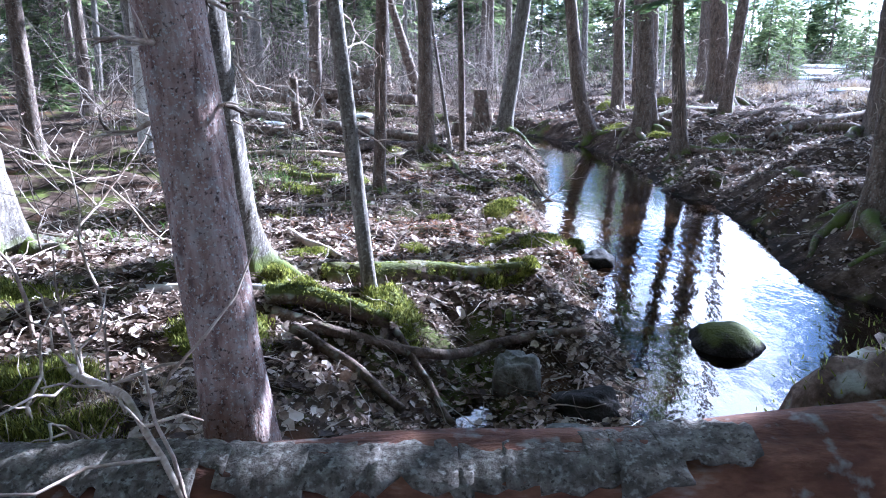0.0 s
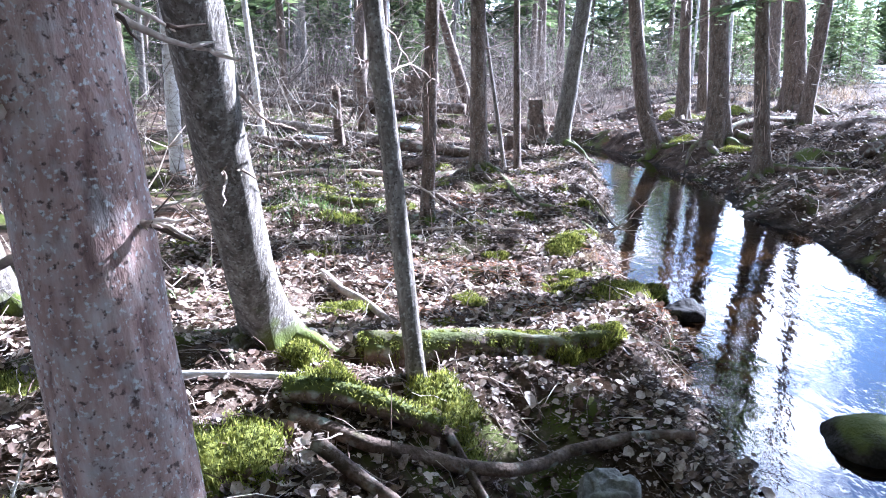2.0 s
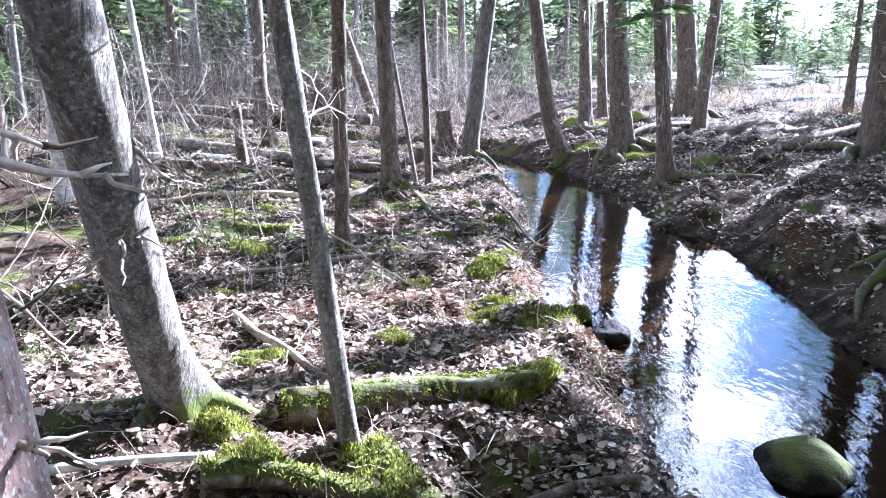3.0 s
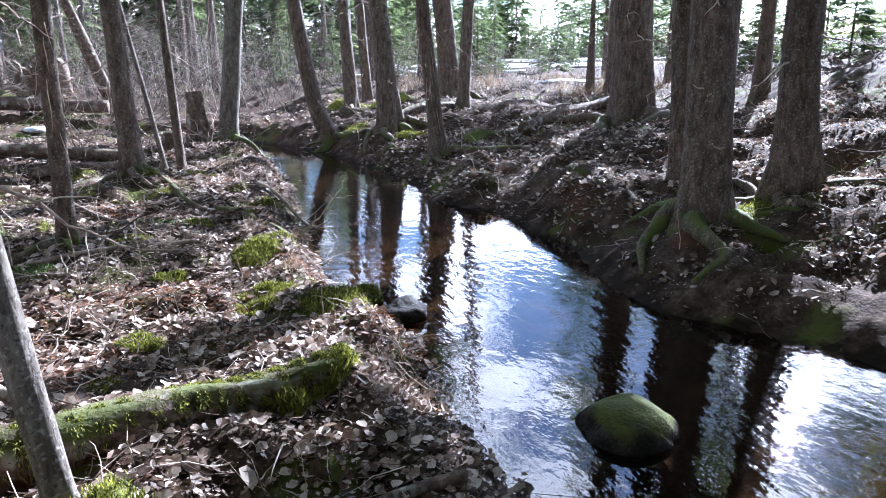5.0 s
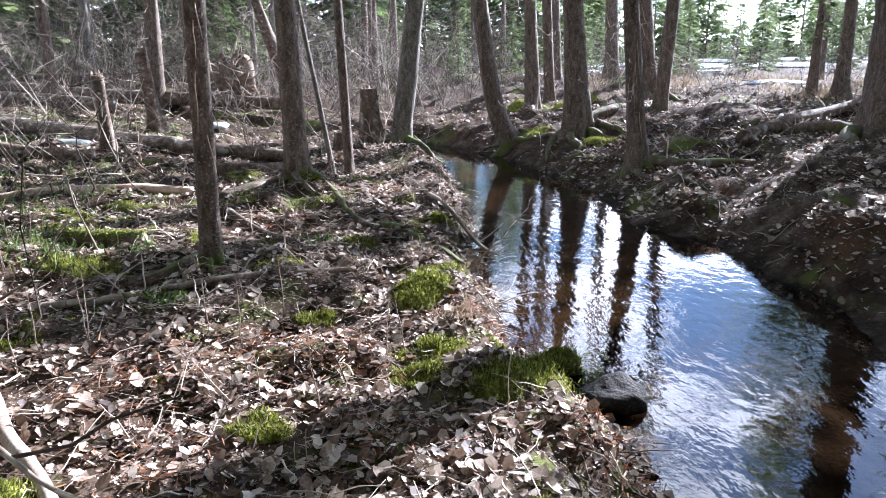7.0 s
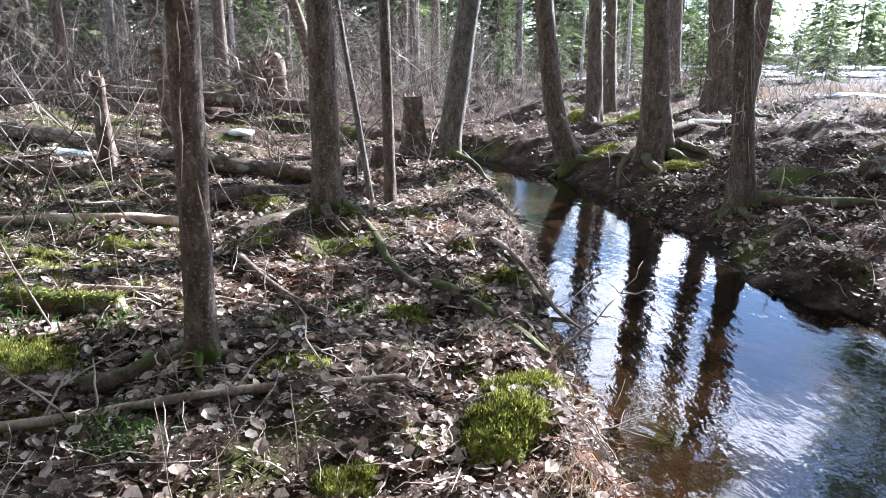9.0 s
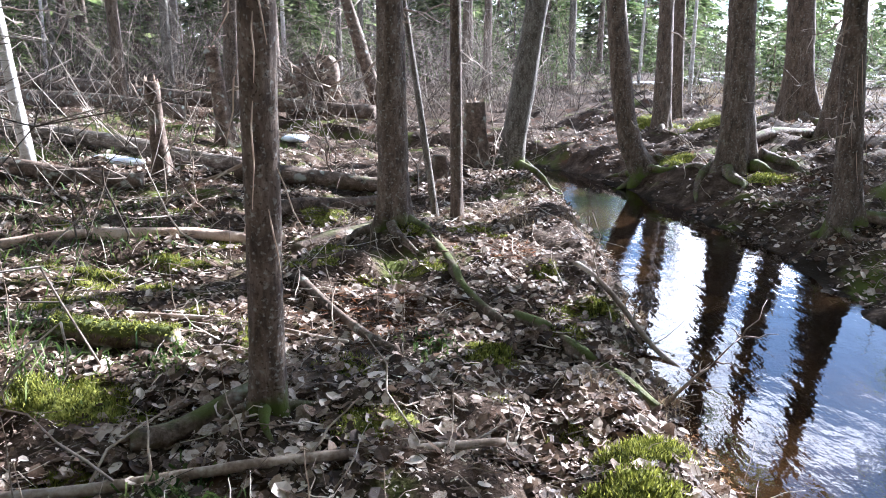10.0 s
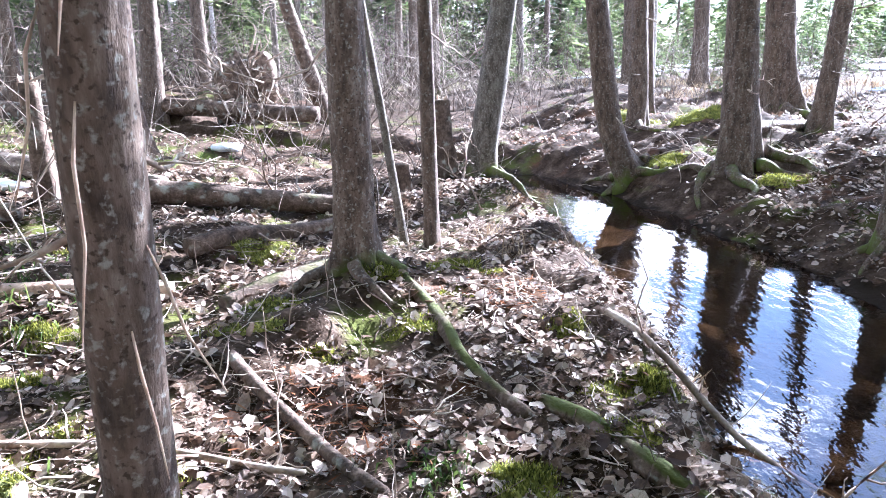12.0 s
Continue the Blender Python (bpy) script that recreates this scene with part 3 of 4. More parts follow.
tree("spruce_tree", 4.06, 13.5, 0.18, (-0.07, 0.014), h=15, crown_low=7.5, label=BNK, flare=0.95, moss=0.55, branches=6, seed=15, roots=7, sides=32, lobes=5)
tree("spruce_tree", 3.9, 10.95, 0.11, (-0.074, 0.068), h=9, crown_low=2.4, label="spruce on the bank with shaggy peeling bark strips", flare=0.8, moss=0.5, branches=10, seed=16, roots=5, reach=0.35)
tree("spruce_tree", 6.9, 17.2, 0.24, (-0.11, 0.0), h=16, crown_low=8.5, label=SPR, branches=5, seed=17, roots=5)
tree("spruce_tree", 6.35, 15.4, 0.13, (0.06, -0.02), h=13, crown_low=8.0, label=SPR, branches=6, seed=18)
tree("spruce_tree", 4.33, 16.89, 0.14, (-0.04, 0.017), h=14, crown_low=8.0, label=SPR, branches=6, seed=19, roots=4)
tree("spruce_tree", 5.27, 18.69, 0.12, (-0.05, 0.02), h=13, crown_low=8.0, label=SPR, branches=4, seed=20)
tree("spruce_tree", 7.0, 10.55, 0.3, (-0.04, 0.0), h=17, crown_low=7.5, label="broad old spruce with dark furrowed bark", flare=0.6, branches=6, seed=21, roots=6, sides=34)
tree("spruce_tree", 4.2, 5.92, 0.19, (-0.036, 0.015), h=15, crown_low=4.0, label=BNK, flare=0.9, moss=0.6, branches=6, seed=22, roots=7, sides=34)
tree("slender_spruce", 5.0, 7.1, 0.115, (-0.045, 0.045), h=12, crown_low=6.5, label=SPR, branches=6, seed=23)
tree("spruce_tree", 5.35, 6.05, 0.17, (-0.03, 0.03), h=15, crown_low=3.0, label=SPR, flare=0.9, moss=0.5, branches=6, seed=24, roots=6)
tree("leaning_dead_tree", -0.5, 20.07, 0.16, (-0.3, 0), h=7, mat=M_LOG, label="dead trunk leaning over fallen logs", branches=3, seed=25, crown=False, flare=0.2)
tree("spruce_tree", -3.39, 19.09, 0.17, (0.04, 0), h=14, label=SPR, branches=8, seed=26)
tree("spruce_tree", 1.86, 26.5, 0.16, (0, 0), h=15, label=SPR, branches=8, seed=27)
tree("spruce_tree", 2.82, 29.5, 0.16, (0, 0), h=15, label=SPR, branches=8, seed=28)
tree("spruce_tree", 7.49, 24.89, 0.18, (-0.05, 0), h=15, crown_low=8.0, label=SPR, branches=8, seed=29)
tree("spruce_tree", 8.76, 23.5, 0.2, (-0.04, 0), h=16, crown_low=8.0, label=SPR, branches=8, seed=30)


# the wood further off, plus shade trees out of view: a few kinds, copied
def forest():
    r = np.random.default_rng(90)
    models = []
    for i in range(4):
        models.append(tree("spruce_tree", -14.0 - 2.3 * i, 33.0 + i, 0.11 + 0.025 * i, (0.02 * (i - 1), 0), h=13 + i, mat=M_SPRUCE if i % 2 else M_ALDER,
                           label="forest spruce with a bare lower trunk and dry twigs", branches=12, low=1.2, high=5, sides=12, seed=50 + i, crown_low=3.4 if i % 2 else 4.6, reach=1.2, flare=0.4))
    for i in range(2):
        models.append(tree("alder_tree", -11.0 - 3 * i, 28.0 + i, 0.06 + 0.02 * i, (0.04 - 0.07 * i, 0), h=9, mat=M_ALDER if i else M_BIRCH,
                           label="bare thin deciduous trunk in the wood", branches=14, low=1.0, high=6, sides=10, seed=60 + i, crown=False, reach=1.3, flare=0.3))
    # broad crowns for the unseen copies that dim the sky light
    shady = [tree("spruce_tree", -16.0 - 3 * i, 1.0 + 4 * i, 0.16, h=16 + 2 * i, label="tall spruce added out of view to screen off sky light", branches=6, low=1.2, high=4, sides=12, seed=56 + i, crown_low=3.6, flare=0.4, wide=2.0) for i in range(2)]
    spots = []
    tries = 0
    while len(spots) < 150 and tries < 6000:
        tries += 1
        x, y = r.uniform(-34, 26), r.uniform(14, 62)
        if x > -1.2 + 0.1 * y and y < 20 or x < 6 and y < 19.5 and x > -5:
            continue
        if x > 0.1 * y - 1.0 and y < 46 and r.random() < 0.7:
            continue
        if x > 0.3 * y + 1.0 and y < 58 and r.random() < 0.97:
            continue
        if x < 0.34 * y + 1.5 and y < 24 and x > -5.5 and r.random() < 0.6:
            continue
        if all((x - a) ** 2 + (y - b) ** 2 > 1.7 for a, b in spots):
            spots.append((x, y))
    # Rows behind and left of the path are unseen, placed to block sky light.
    spots += [(-6.2, 7.5), (-7.5, 11.0), (-5.6, 13.2), (-8.5, 4.0), (-6.0, 1.5), (-9.5, 14.5), (-6.8, 16.5), (-5.0, 17.8),
              (7.4, 2.2), (10.5, 5.0), (14.5, 16.5),
              (-3.0, -4.0), (1.0, -6.5), *[(-17 + 2.6 * i + (j % 2) * 1.3, -3.2 - 2.4 * j + 0.9 * math.sin(i * 2.3 + j)) for j in range(4) for i in range(14) if not (j == 0 and 5 <= i <= 7)],
              *[(-2.2 + 2.6 * i, -1.9 - 0.5 * (i % 2)) for i in range(4)], *[(-7.5 - 2.2 * i, -1.5 + 2.6 * j + 0.7 * math.sin(i + j * 2.1)) for i in range(3) for j in range(5)], (5.0, -3.0), (-7.0, -3.0), (8.5, -1.5), (-2.0, -10.0), (4.0, -11.0)]
    for n, (x, y) in enumerate(spots):
        m = shady[n % 2] if y < 6 else models[n % 6]
        c = copy_thing(m, pose(x, y, gz(x, y) - 0.03, r.uniform(-2, 2), r.uniform(-2, 2), r.uniform(0, 360)))
        k = r.uniform(0.8, 1.25)
        c.scale = (k, k, k)


forest()
# Added spruces, most out of view, placed to shade the right bank.
for n, (x, y, h) in enumerate(((9.0, 13.1, 4.2), (11.0, 15.3, 5.2), (13.0, 17.7, 6.5), (15.0, 20.2, 7.5), (10.9, 17.3, 4.5), (9.4, 11.9, 4.6), (8.6, 11.2, 3.8), (10.4, 7.6, 11.0), (9.6, 5.2, 12.0), (12.0, 6.6, 13.0), (8.0, 1.6, 12.0), (11.4, 3.0, 13.0), (11.6, 13.2, 7.0), (14.4, 18.4, 7.0), (16.6, 24.6, 7.5))):
    tree("spruce_tree", x, y, 0.11, h=h, label="bushy spruce added for its shade, boughs low on its trunk", branches=0, seed=30 + n, crown_low=min(2.6, h * 0.3), sides=14, wide=1.7 if h > 10 else 1.0)
# Spruces added left and behind to screen out sky light.
for n, (x, y) in enumerate(((-5.2, 6.0), (-7.4, 8.2), (-5.8, 9.6), (-8.6, 10.0), (-6.9, 13.6), (-4.8, 3.0), (-7.6, 5.0), (-4.4, -0.8), (-2.4, -2.6), (0.6, -3.6), (3.4, -4.6), (-6.6, -1.4), (-4.6, -5.0), (5.6, -1.2))):
    tree("spruce_tree", x, y, 0.12, (0.01, 0), h=13 + n % 3, label=SPR, branches=5, seed=70 + n, crown_low=4.5, sides=14, wide=2.1)


# Both added to shade the ditch and the bank by the slim spruce.
tree("spruce_tree", 9.5, 10.4, 0.13, h=9.0, label="bushy spruce added for its shade, boughs low on its trunk", branches=0, seed=47, crown_low=3.0, sides=14, wide=1.9)
tree("spruce_tree", 10.9, 16.4, 0.14, h=10.5, label="bushy spruce added for its shade, boughs low on its trunk", branches=0, seed=49, crown_low=3.6, sides=14, wide=1.9)


def young_spruces():
    r = np.random.default_rng(17)
    models = []
    for i in range(3):
        h = 1.6 + 0.9 * i
        x, y = 10.5 + 2.2 * i, 25.5 + 2.5 * i
        root = thing("young_spruce", x, y, gz(x, y), "small green spruce with boughs down to the ground", "tree", "young spruces")
        a, b = crown_soup(h, 0.34 * h, 70 + i, low=0.12, step=0.13, sprays=9, per=6)
        s = Soup()
        tube(s, [(0, 0, -0.1), (0, 0, h * 0.5), (0, 0, h)], [0.03, 0.018, 0.004], 8)
        part("trunk", s, M_SPRUCE, root)
        part("crown", a, M_NEEDLE, root, smooth=False)
        models.append(root)
    spots = [(13.5, 13.6), (15.2, 14.4), (14.6, 16.2), (17.0, 15.4), (17.4, 17.8), (12.8, 11.4), (16.0, 12.8), (19.0, 19.4), (18.4, 14.0), (20.5, 17.0), (8.6, 21.5), (12.6, 27.5), (14.4, 29.5), (16.0, 33.0), (18.5, 31.0), (11.6, 31.0), (20.5, 36.0), (9.2, 28.5), (-9.0, 18.0), (-10.5, 21.0), (-2.6, 25.5), (22.0, 30.0), (24.0, 38.0), (17.0, 40.0), (6.5, 30.0), (-8.2, 15.0), (-11.0, 16.5)]
    spots += [(-9.5, 23.5), (-12.5, 24.0), (-15.0, 21.0), (-13.5, 18.5), (-11.8, 13.8)]
    spots += [(r.uniform(14, 44), r.uniform(40, 64)) for i in range(45)] + [(r.uniform(-24, 12), r.uniform(27, 48)) for i in range(20)]
    tall = [(r.uniform(24, 70), r.uniform(58, 85)) for i in range(36)] + [(r.uniform(-44, 24), r.uniform(46, 72)) for i in range(84)] + [(r.uniform(-22, -3), r.uniform(31, 42)) for i in range(16)]
    for x, y in tall:
        c = copy_thing(models[2], pose(x, y, gz(x, y), 0, 0, r.uniform(0, 360)))
        k = r.uniform(2.0, 3.6)
        c.scale = (k, k, k)
    for n, (x, y) in enumerate(spots):
        c = copy_thing(models[n % 3], pose(x, y, gz(x, y), 0, 0, r.uniform(0, 360)))
        k = r.uniform(0.75, 1.4)
        c.scale = (k, k, k)


young_spruces()


# ---- thickets of thin bare stems ----
def thicket(name, areas, label, seed, mat=None, hmin=0.8, hmax=3.4, r0=0.0065):
    r = np.random.default_rng(seed)
    s = Soup()
    for cx, cy, sx, sy, n in areas:
        for i in range(n):
            x, y = cx + r.normal() * sx, cy + r.normal() * sy
            if shore(x, y) < 0.15:
                continue
            z = gz(x, y)
            h = r.uniform(hmin, hmax)
            tip = np.array([x + r.normal() * 0.42 * h, y + r.normal() * 0.42 * h, z + h * r.uniform(0.55, 1)])
            pts = wobble((x, y, z - 0.03), tip, 6, 0.07, r.integers(1e9))
            rr = r0 * r.uniform(0.5, 1.6)
            tube(s, pts, np.linspace(rr, 0.002, 6), 4)
            for k in range(6):
                q = pts[r.integers(1, 6)]
                e = unit(np.array([r.normal(), r.normal(), abs(r.normal()) * 0.9]))
                tube(s, [q, q + e * 0.18 * h * r.uniform(0.5, 1.5), q + e * 0.34 * h + [0, 0, 0.04]], [rr * 0.5, rr * 0.35, 0.0015], 3)
    return tagged(new(name, s.mesh(name, mat or M_BRUSH, True)), label, "brush", kind="stuff")


thicket("brush_thicket", [(-4.5, 25, 3.8, 1.6, 420), (1.5, 22.5, 2.4, 2.2, 260), (-11, 26, 3.5, 2.4, 260), (3.0, 28, 5, 3.0, 200), (-6, 28, 6, 3.0, 200)], "dense tangle of thin bare brown saplings and twigs", 5)
thicket("brush_thicket", [(10, 24, 2.6, 2.5, 160), (7.5, 21.0, 1.5, 1.5, 60), (15, 28, 4, 3, 170), (24, 38, 8, 5, 150), (13, 13.5, 2.6, 2.6, 170), (17, 17, 3, 3, 150)], "thin reddish bare shrubs at the edge of a snowy clearing", 6, hmin=0.5, hmax=1.7, r0=0.006)
thicket("brush_thicket", [(-3.6, 10.6, 1.2, 1.2, 50), (-4.2, 15.5, 2.2, 1.8, 42), (-0.6, 16.0, 1.0, 1.2, 24), (-5.8, 12.5, 1.6, 2.2, 60), (-3.0, 7.6, 0.9, 1.0, 22), (-4.5, 5.0, 1.0, 1.4, 30)], "scattered thin bare saplings among fallen logs", 7, hmin=0.5, hmax=2.2, r0=0.006)


# ---- fallen logs and branches ----
def fallen(name, pts, radius, label, mat=None, moss=0.0, taper=0.75, lift=0.6, rough=0.1, sides=20, stubs=0, seed=1, category="log", wob=0.012, dip=None, furry=0):
    """A trunk or branch lying along ground points; lift: how far of its radius it stands clear of the ground."""
    line = []
    for k, (a, b) in enumerate(zip(pts[:-1], pts[1:])):
        n = max(4, int(math.dist(a[:2], b[:2]) / max(radius * 0.8, 0.05)))
        seg = np.linspace(np.array(a, float), np.array(b, float), n, endpoint=(k == len(pts) - 2))
        line.append(seg)
    line = np.concatenate(line)
    r = np.random.default_rng(seed)
    if line.shape[1] == 2:
        z = ground(line[:, 0], line[:, 1])
        ker = max(3, int(len(z) * 0.5))
        z = np.convolve(np.pad(z, ker // 2 + 1, mode="edge"), np.ones(ker) / ker, "same")[ker // 2 + 1:-(ker // 2 + 1)] + radius * lift
        line = np.column_stack([line, z])
    ln = np.linalg.norm(line[-1] - line[0])
    s = np.linspace(0, 1, len(line))
    line[:, :2] += (wob * ln * np.sin(s * 7 + seed) * np.sin(np.pi * s))[:, None] * np.array([[0.5, 0.8]])
    line[:, 2] += wob * 0.5 * ln * np.sin(s * 5 + seed * 2) * np.sin(np.pi * s)
    base = line[0].copy()
    soup = Soup()
    rad = radius * (1 + (taper - 1) * s)
    nrm = lambda v, al: moss * np.clip((v[..., 2] - line[:, None, 2]) / rad[:, None] * 1.0 + 0.25, 0, 1)
    tube(soup, line - base, rad, sides, rough, seed, moss=lambda v, al: nrm(v + base, al), flat_end=True)
    ob = new(name, soup.mesh(name, mat or M_LOG))
    ob.matrix_world = pose(*base)
    tagged(ob, label, category, "fallen wood")
    for i in range(stubs):
        k = r.integers(1, len(line) - 1)
        d = unit(np.array([r.normal(), r.normal(), abs(r.normal()) + 0.2]))
        st = Soup()
        L = r.uniform(0.08, 0.6)
        p = line[k] - base
        tube(st, wobble(p, p + d * (L + radius), 5, 0.06, seed + i), np.linspace(max(0.006, radius * 0.16), 0.003, 5), 5)
        part("branch_stub", st, M_TWIG, ob)
    if furry:
        fs = Soup()
        k = r.integers(0, len(line), furry)
        th = r.normal(0, 0.75, furry)
        t = unit(np.gradient(line, axis=0))[k]
        sd = unit(np.cross(t, [0, 0, 1.0]))
        up = np.cross(sd, t)
        d = up * np.cos(th)[:, None] + sd * np.sin(th)[:, None]
        p = line[k] - base + d * rad[k][:, None] * 0.97 + t * r.uniform(-0.5, 0.5, (furry, 1)) * 0.05
        blades(fs, p, d + r.normal(size=d.shape) * 0.55, 0.036, 0.0028, seed, 0.35)
        part("moss", fs, M_MOSS, ob, "yellow-green moss fur")
    return ob


OLD = "old fallen trunk with grey-brown bark lying on the forest floor"
fallen("fallen_log", [(-10.0, 23.0), (-3.94, 19.3), (-0.62, 18.5)], 0.18, OLD, lift=1.5, stubs=5, seed=1)
fallen("fallen_log", [(-8.75, 20.26), (-3.6, 16.4)], 0.16, OLD, lift=1.3, stubs=4, seed=2)
fallen("fallen_log", [(-5.06, 14.12), (-1.81, 12.62)], 0.11, "fallen birch trunk with flaking pale bark", mat=M_BIRCHLOG, lift=1.1, rough=0.16, stubs=4, seed=3)
fallen("fallen_log", [(-1.9, 12.5), (-0.2, 12.6)], 0.11, OLD, lift=1.0, moss=0.3, stubs=2, seed=4)
fallen("fallen_log", [(-4.8, 11.85), (-2.6, 11.7)], 0.09, OLD, lift=1.0, stubs=2, seed=5)
fallen("fallen_log", [(-1.35, 11.2), (-0.35, 11.95)], 0.07, OLD, lift=1.0, stubs=1, seed=6)
fallen("fallen_log", [(-2.5, 10.3), (-1.3, 10.52)], 0.058, "barkless pale log lit by the sun", mat=M_PALEWOOD, stubs=1, seed=7)
fallen("fallen_log", [(-3.4, 10.0), (-2.54, 10.26)], 0.05, "barkless pale log half sunk in leaves", mat=M_PALEWOOD, seed=8)
fallen("fallen_log", [(-1.95, 8.5), (-1.33, 8.42)], 0.075, "short rotten log capped with bright moss", moss=0.8, furry=900, seed=9)
fallen("fallen_branch", [(-2.1, 8.83), (-1.0, 8.76), (-0.45, 8.6)], 0.017, "long bare grey stick on leaves", mat=M_TWIG, sides=8, seed=10, category="branch", lift=1.6, stubs=2)
fallen("fallen_log", [(-0.83, 9.5), (-0.18, 8.38)], 0.034, "rotten branch with rusty needles beside it", sides=10, seed=11, lift=1.0)
fallen("fallen_branch", [(-1.7, 7.15), (-0.61, 7.21), (0.25, 7.38)], 0.024, "long dry bare stick lying over leaves", mat=M_TWIG, sides=10, seed=12, category="branch", lift=1.4, stubs=5)
fallen("exposed_root", [(-0.98, 10.28), (-0.22, 10.9)], 0.06, "mossy root running from a spruce foot", moss=0.5, seed=13, category="root", lift=0.3, taper=1.3)
fallen("exposed_root", [(-1.25, 7.5), (-0.75, 7.84)], 0.05, "mossy root running from a slim spruce", moss=0.55, seed=43, category="root", lift=0.3, taper=1.5)
fallen("fallen_log", [(4.0, 10.95), (5.1, 10.37)], 0.07, "mossy log beside a spruce on the bank", moss=0.5, seed=14, stubs=2)
fallen("fallen_log", [(5.5, 11.3), (8.2, 12.5)], 0.1, OLD, moss=0.3, seed=15, stubs=3)
fallen("fallen_log", [(4.5, 14.6), (6.2, 15.6)], 0.09, OLD, moss=0.55, seed=16)
fallen("mossy_log", [(-0.8, 4.16), (-0.38, 4.24), (0.15, 4.38), (0.66, 4.48)], 0.1, "rotten log thickly covered in green moss", moss=0.55, furry=16000, seed=17, lift=0.6, rough=0.5)
fallen("exposed_root", [(-0.95, 3.2), (-0.62, 3.12), (-0.25, 3.18), (-0.02, 3.26), (0.3, 3.55), (0.6, 3.64), (0.9, 3.62)], 0.036, "crooked grey root crossing the bank", sides=12, moss=0.35, seed=18, category="root", lift=1.5, wob=0.03)
fallen("mossy_log", [(-1.0, 3.3), (-0.3, 3.28)], 0.06, "short mossy log over a dark hollow", moss=0.8, furry=900, seed=19, lift=1.3)
fallen("fallen_branch", [(-1.75, 3.36), (-1.0, 3.46)], 0.024, "broken dry stick with flaking bark", mat=M_BIRCH, sides=10, seed=20, category="branch", lift=1.5)
fallen("fallen_branch", [(-1.45, 5.95), (-0.74, 4.75)], 0.034, "bare broken branch lying in sunlit leaves", mat=M_TWIG, sides=10, seed=21, category="branch", lift=1.3)
fallen("exposed_root", [(-0.8, 3.0), (-0.43, 2.8), (-0.2, 2.62)], 0.033, "bare grey root arching over the ditch", sides=10, seed=22, category="root", lift=2.0)
fallen("exposed_root", [(-0.28, 3.35), (-0.08, 3.08), (0.05, 2.75)], 0.022, "thin bare root hanging over the ditch", sides=8, seed=23, category="root", lift=2.5)
fallen("fallen_branch", [(0.0, 10.5), (0.28, 9.33), (0.45, 8.85)], 0.045, "mossy rotten branch half buried in leaves", moss=0.6, sides=12, seed=24, category="branch", lift=0.15, wob=0.03, rough=0.25)
fallen("fallen_branch", [(1.1, 9.7), (1.34, 9.2), (1.6, 8.5)], 0.02, "wet stick reaching into the brook", mat=M_TWIG, sides=8, seed=25, category="branch", lift=3.0, stubs=3)
fallen("fallen_log", [(0.55, 9.0), (1.1, 8.0)], 0.05, "rotten stick along the water's edge", moss=0.6, sides=12, seed=26, lift=0.2, wob=0.03, rough=0.28)
# the log stepped over at the start
big_log = fallen("big_fallen_log", [(-2.4, 1.0, 0.56), (-0.6, 1.03, 0.555), (0.3, 1.06, 0.575), (1.5, 1.16, 0.6)], 0.145, "thick barkless reddish log with grey flaking bark on top", mat=M_REDLOG, moss=0.12, seed=27, rough=0.16, sides=40, taper=1.15, wob=0.004)


fallen("dead_bough", [(-1.3, 1.75, 0.62), (-0.9, 1.25, 0.77), (-0.68, 1.0, 0.735), (-0.5, 0.78, 0.62)], 0.017, "dry forked bough hanging over the fallen log", mat=M_TWIG, sides=8, seed=61, category="branch", taper=0.4, stubs=12, wob=0.02)


def bark_sheets():
    """Curled grey bark plates left on the upper side of the big log."""
    r = np.random.default_rng(8)
    x = -2.2
    while x < 0.62:
        w = r.uniform(0.07, 0.22)
        n, k = 9, 8
        u = np.linspace(0, w, n)[:, None] * np.ones((1, k))
        lo, hi = r.uniform(-0.85, -0.25), r.uniform(0.6, 1.3)
        th = np.linspace(lo, hi, k)[None] + 0.6 * vnoise(u / 0.045 + x * 9, np.ones((1, k)) * x)
        curl = 0.03 + 0.07 * S(0.1, 0.6, x)
        rad = 0.157 + 0.005 * (x + 2.4) + curl * np.clip(vnoise(u / 0.1 + x * 5, th * 2 + x), 0, 1) + 0.014 * vnoise(u / 0.02, th * 9)
        cy, cz = 1.02 + 0.03 * max(0, x) - 1.0, 0.56 + 0.015 * max(0, x) - 0.56
        v = np.stack([x + 2.4 + u, cy + np.sin(th) * rad, cz + np.cos(th) * rad], -1).reshape(-1, 3)
        i = np.arange(n - 1)[:, None] * k
        j = np.arange(k - 1)[None]
        q = np.stack([i + j, i + j + 1, i + k + j + 1, i + k + j], -1).reshape(-1, 4)
        s = Soup()
        s.add(v, q)
        ob = part("bark_plate", s, M_ALDER, big_log, "curled grey bark plate")
        solid = ob.modifiers.new("thickness", "SOLIDIFY")
        solid.thickness = 0.008
        x += w * r.uniform(0.55, 0.95)


bark_sheets()


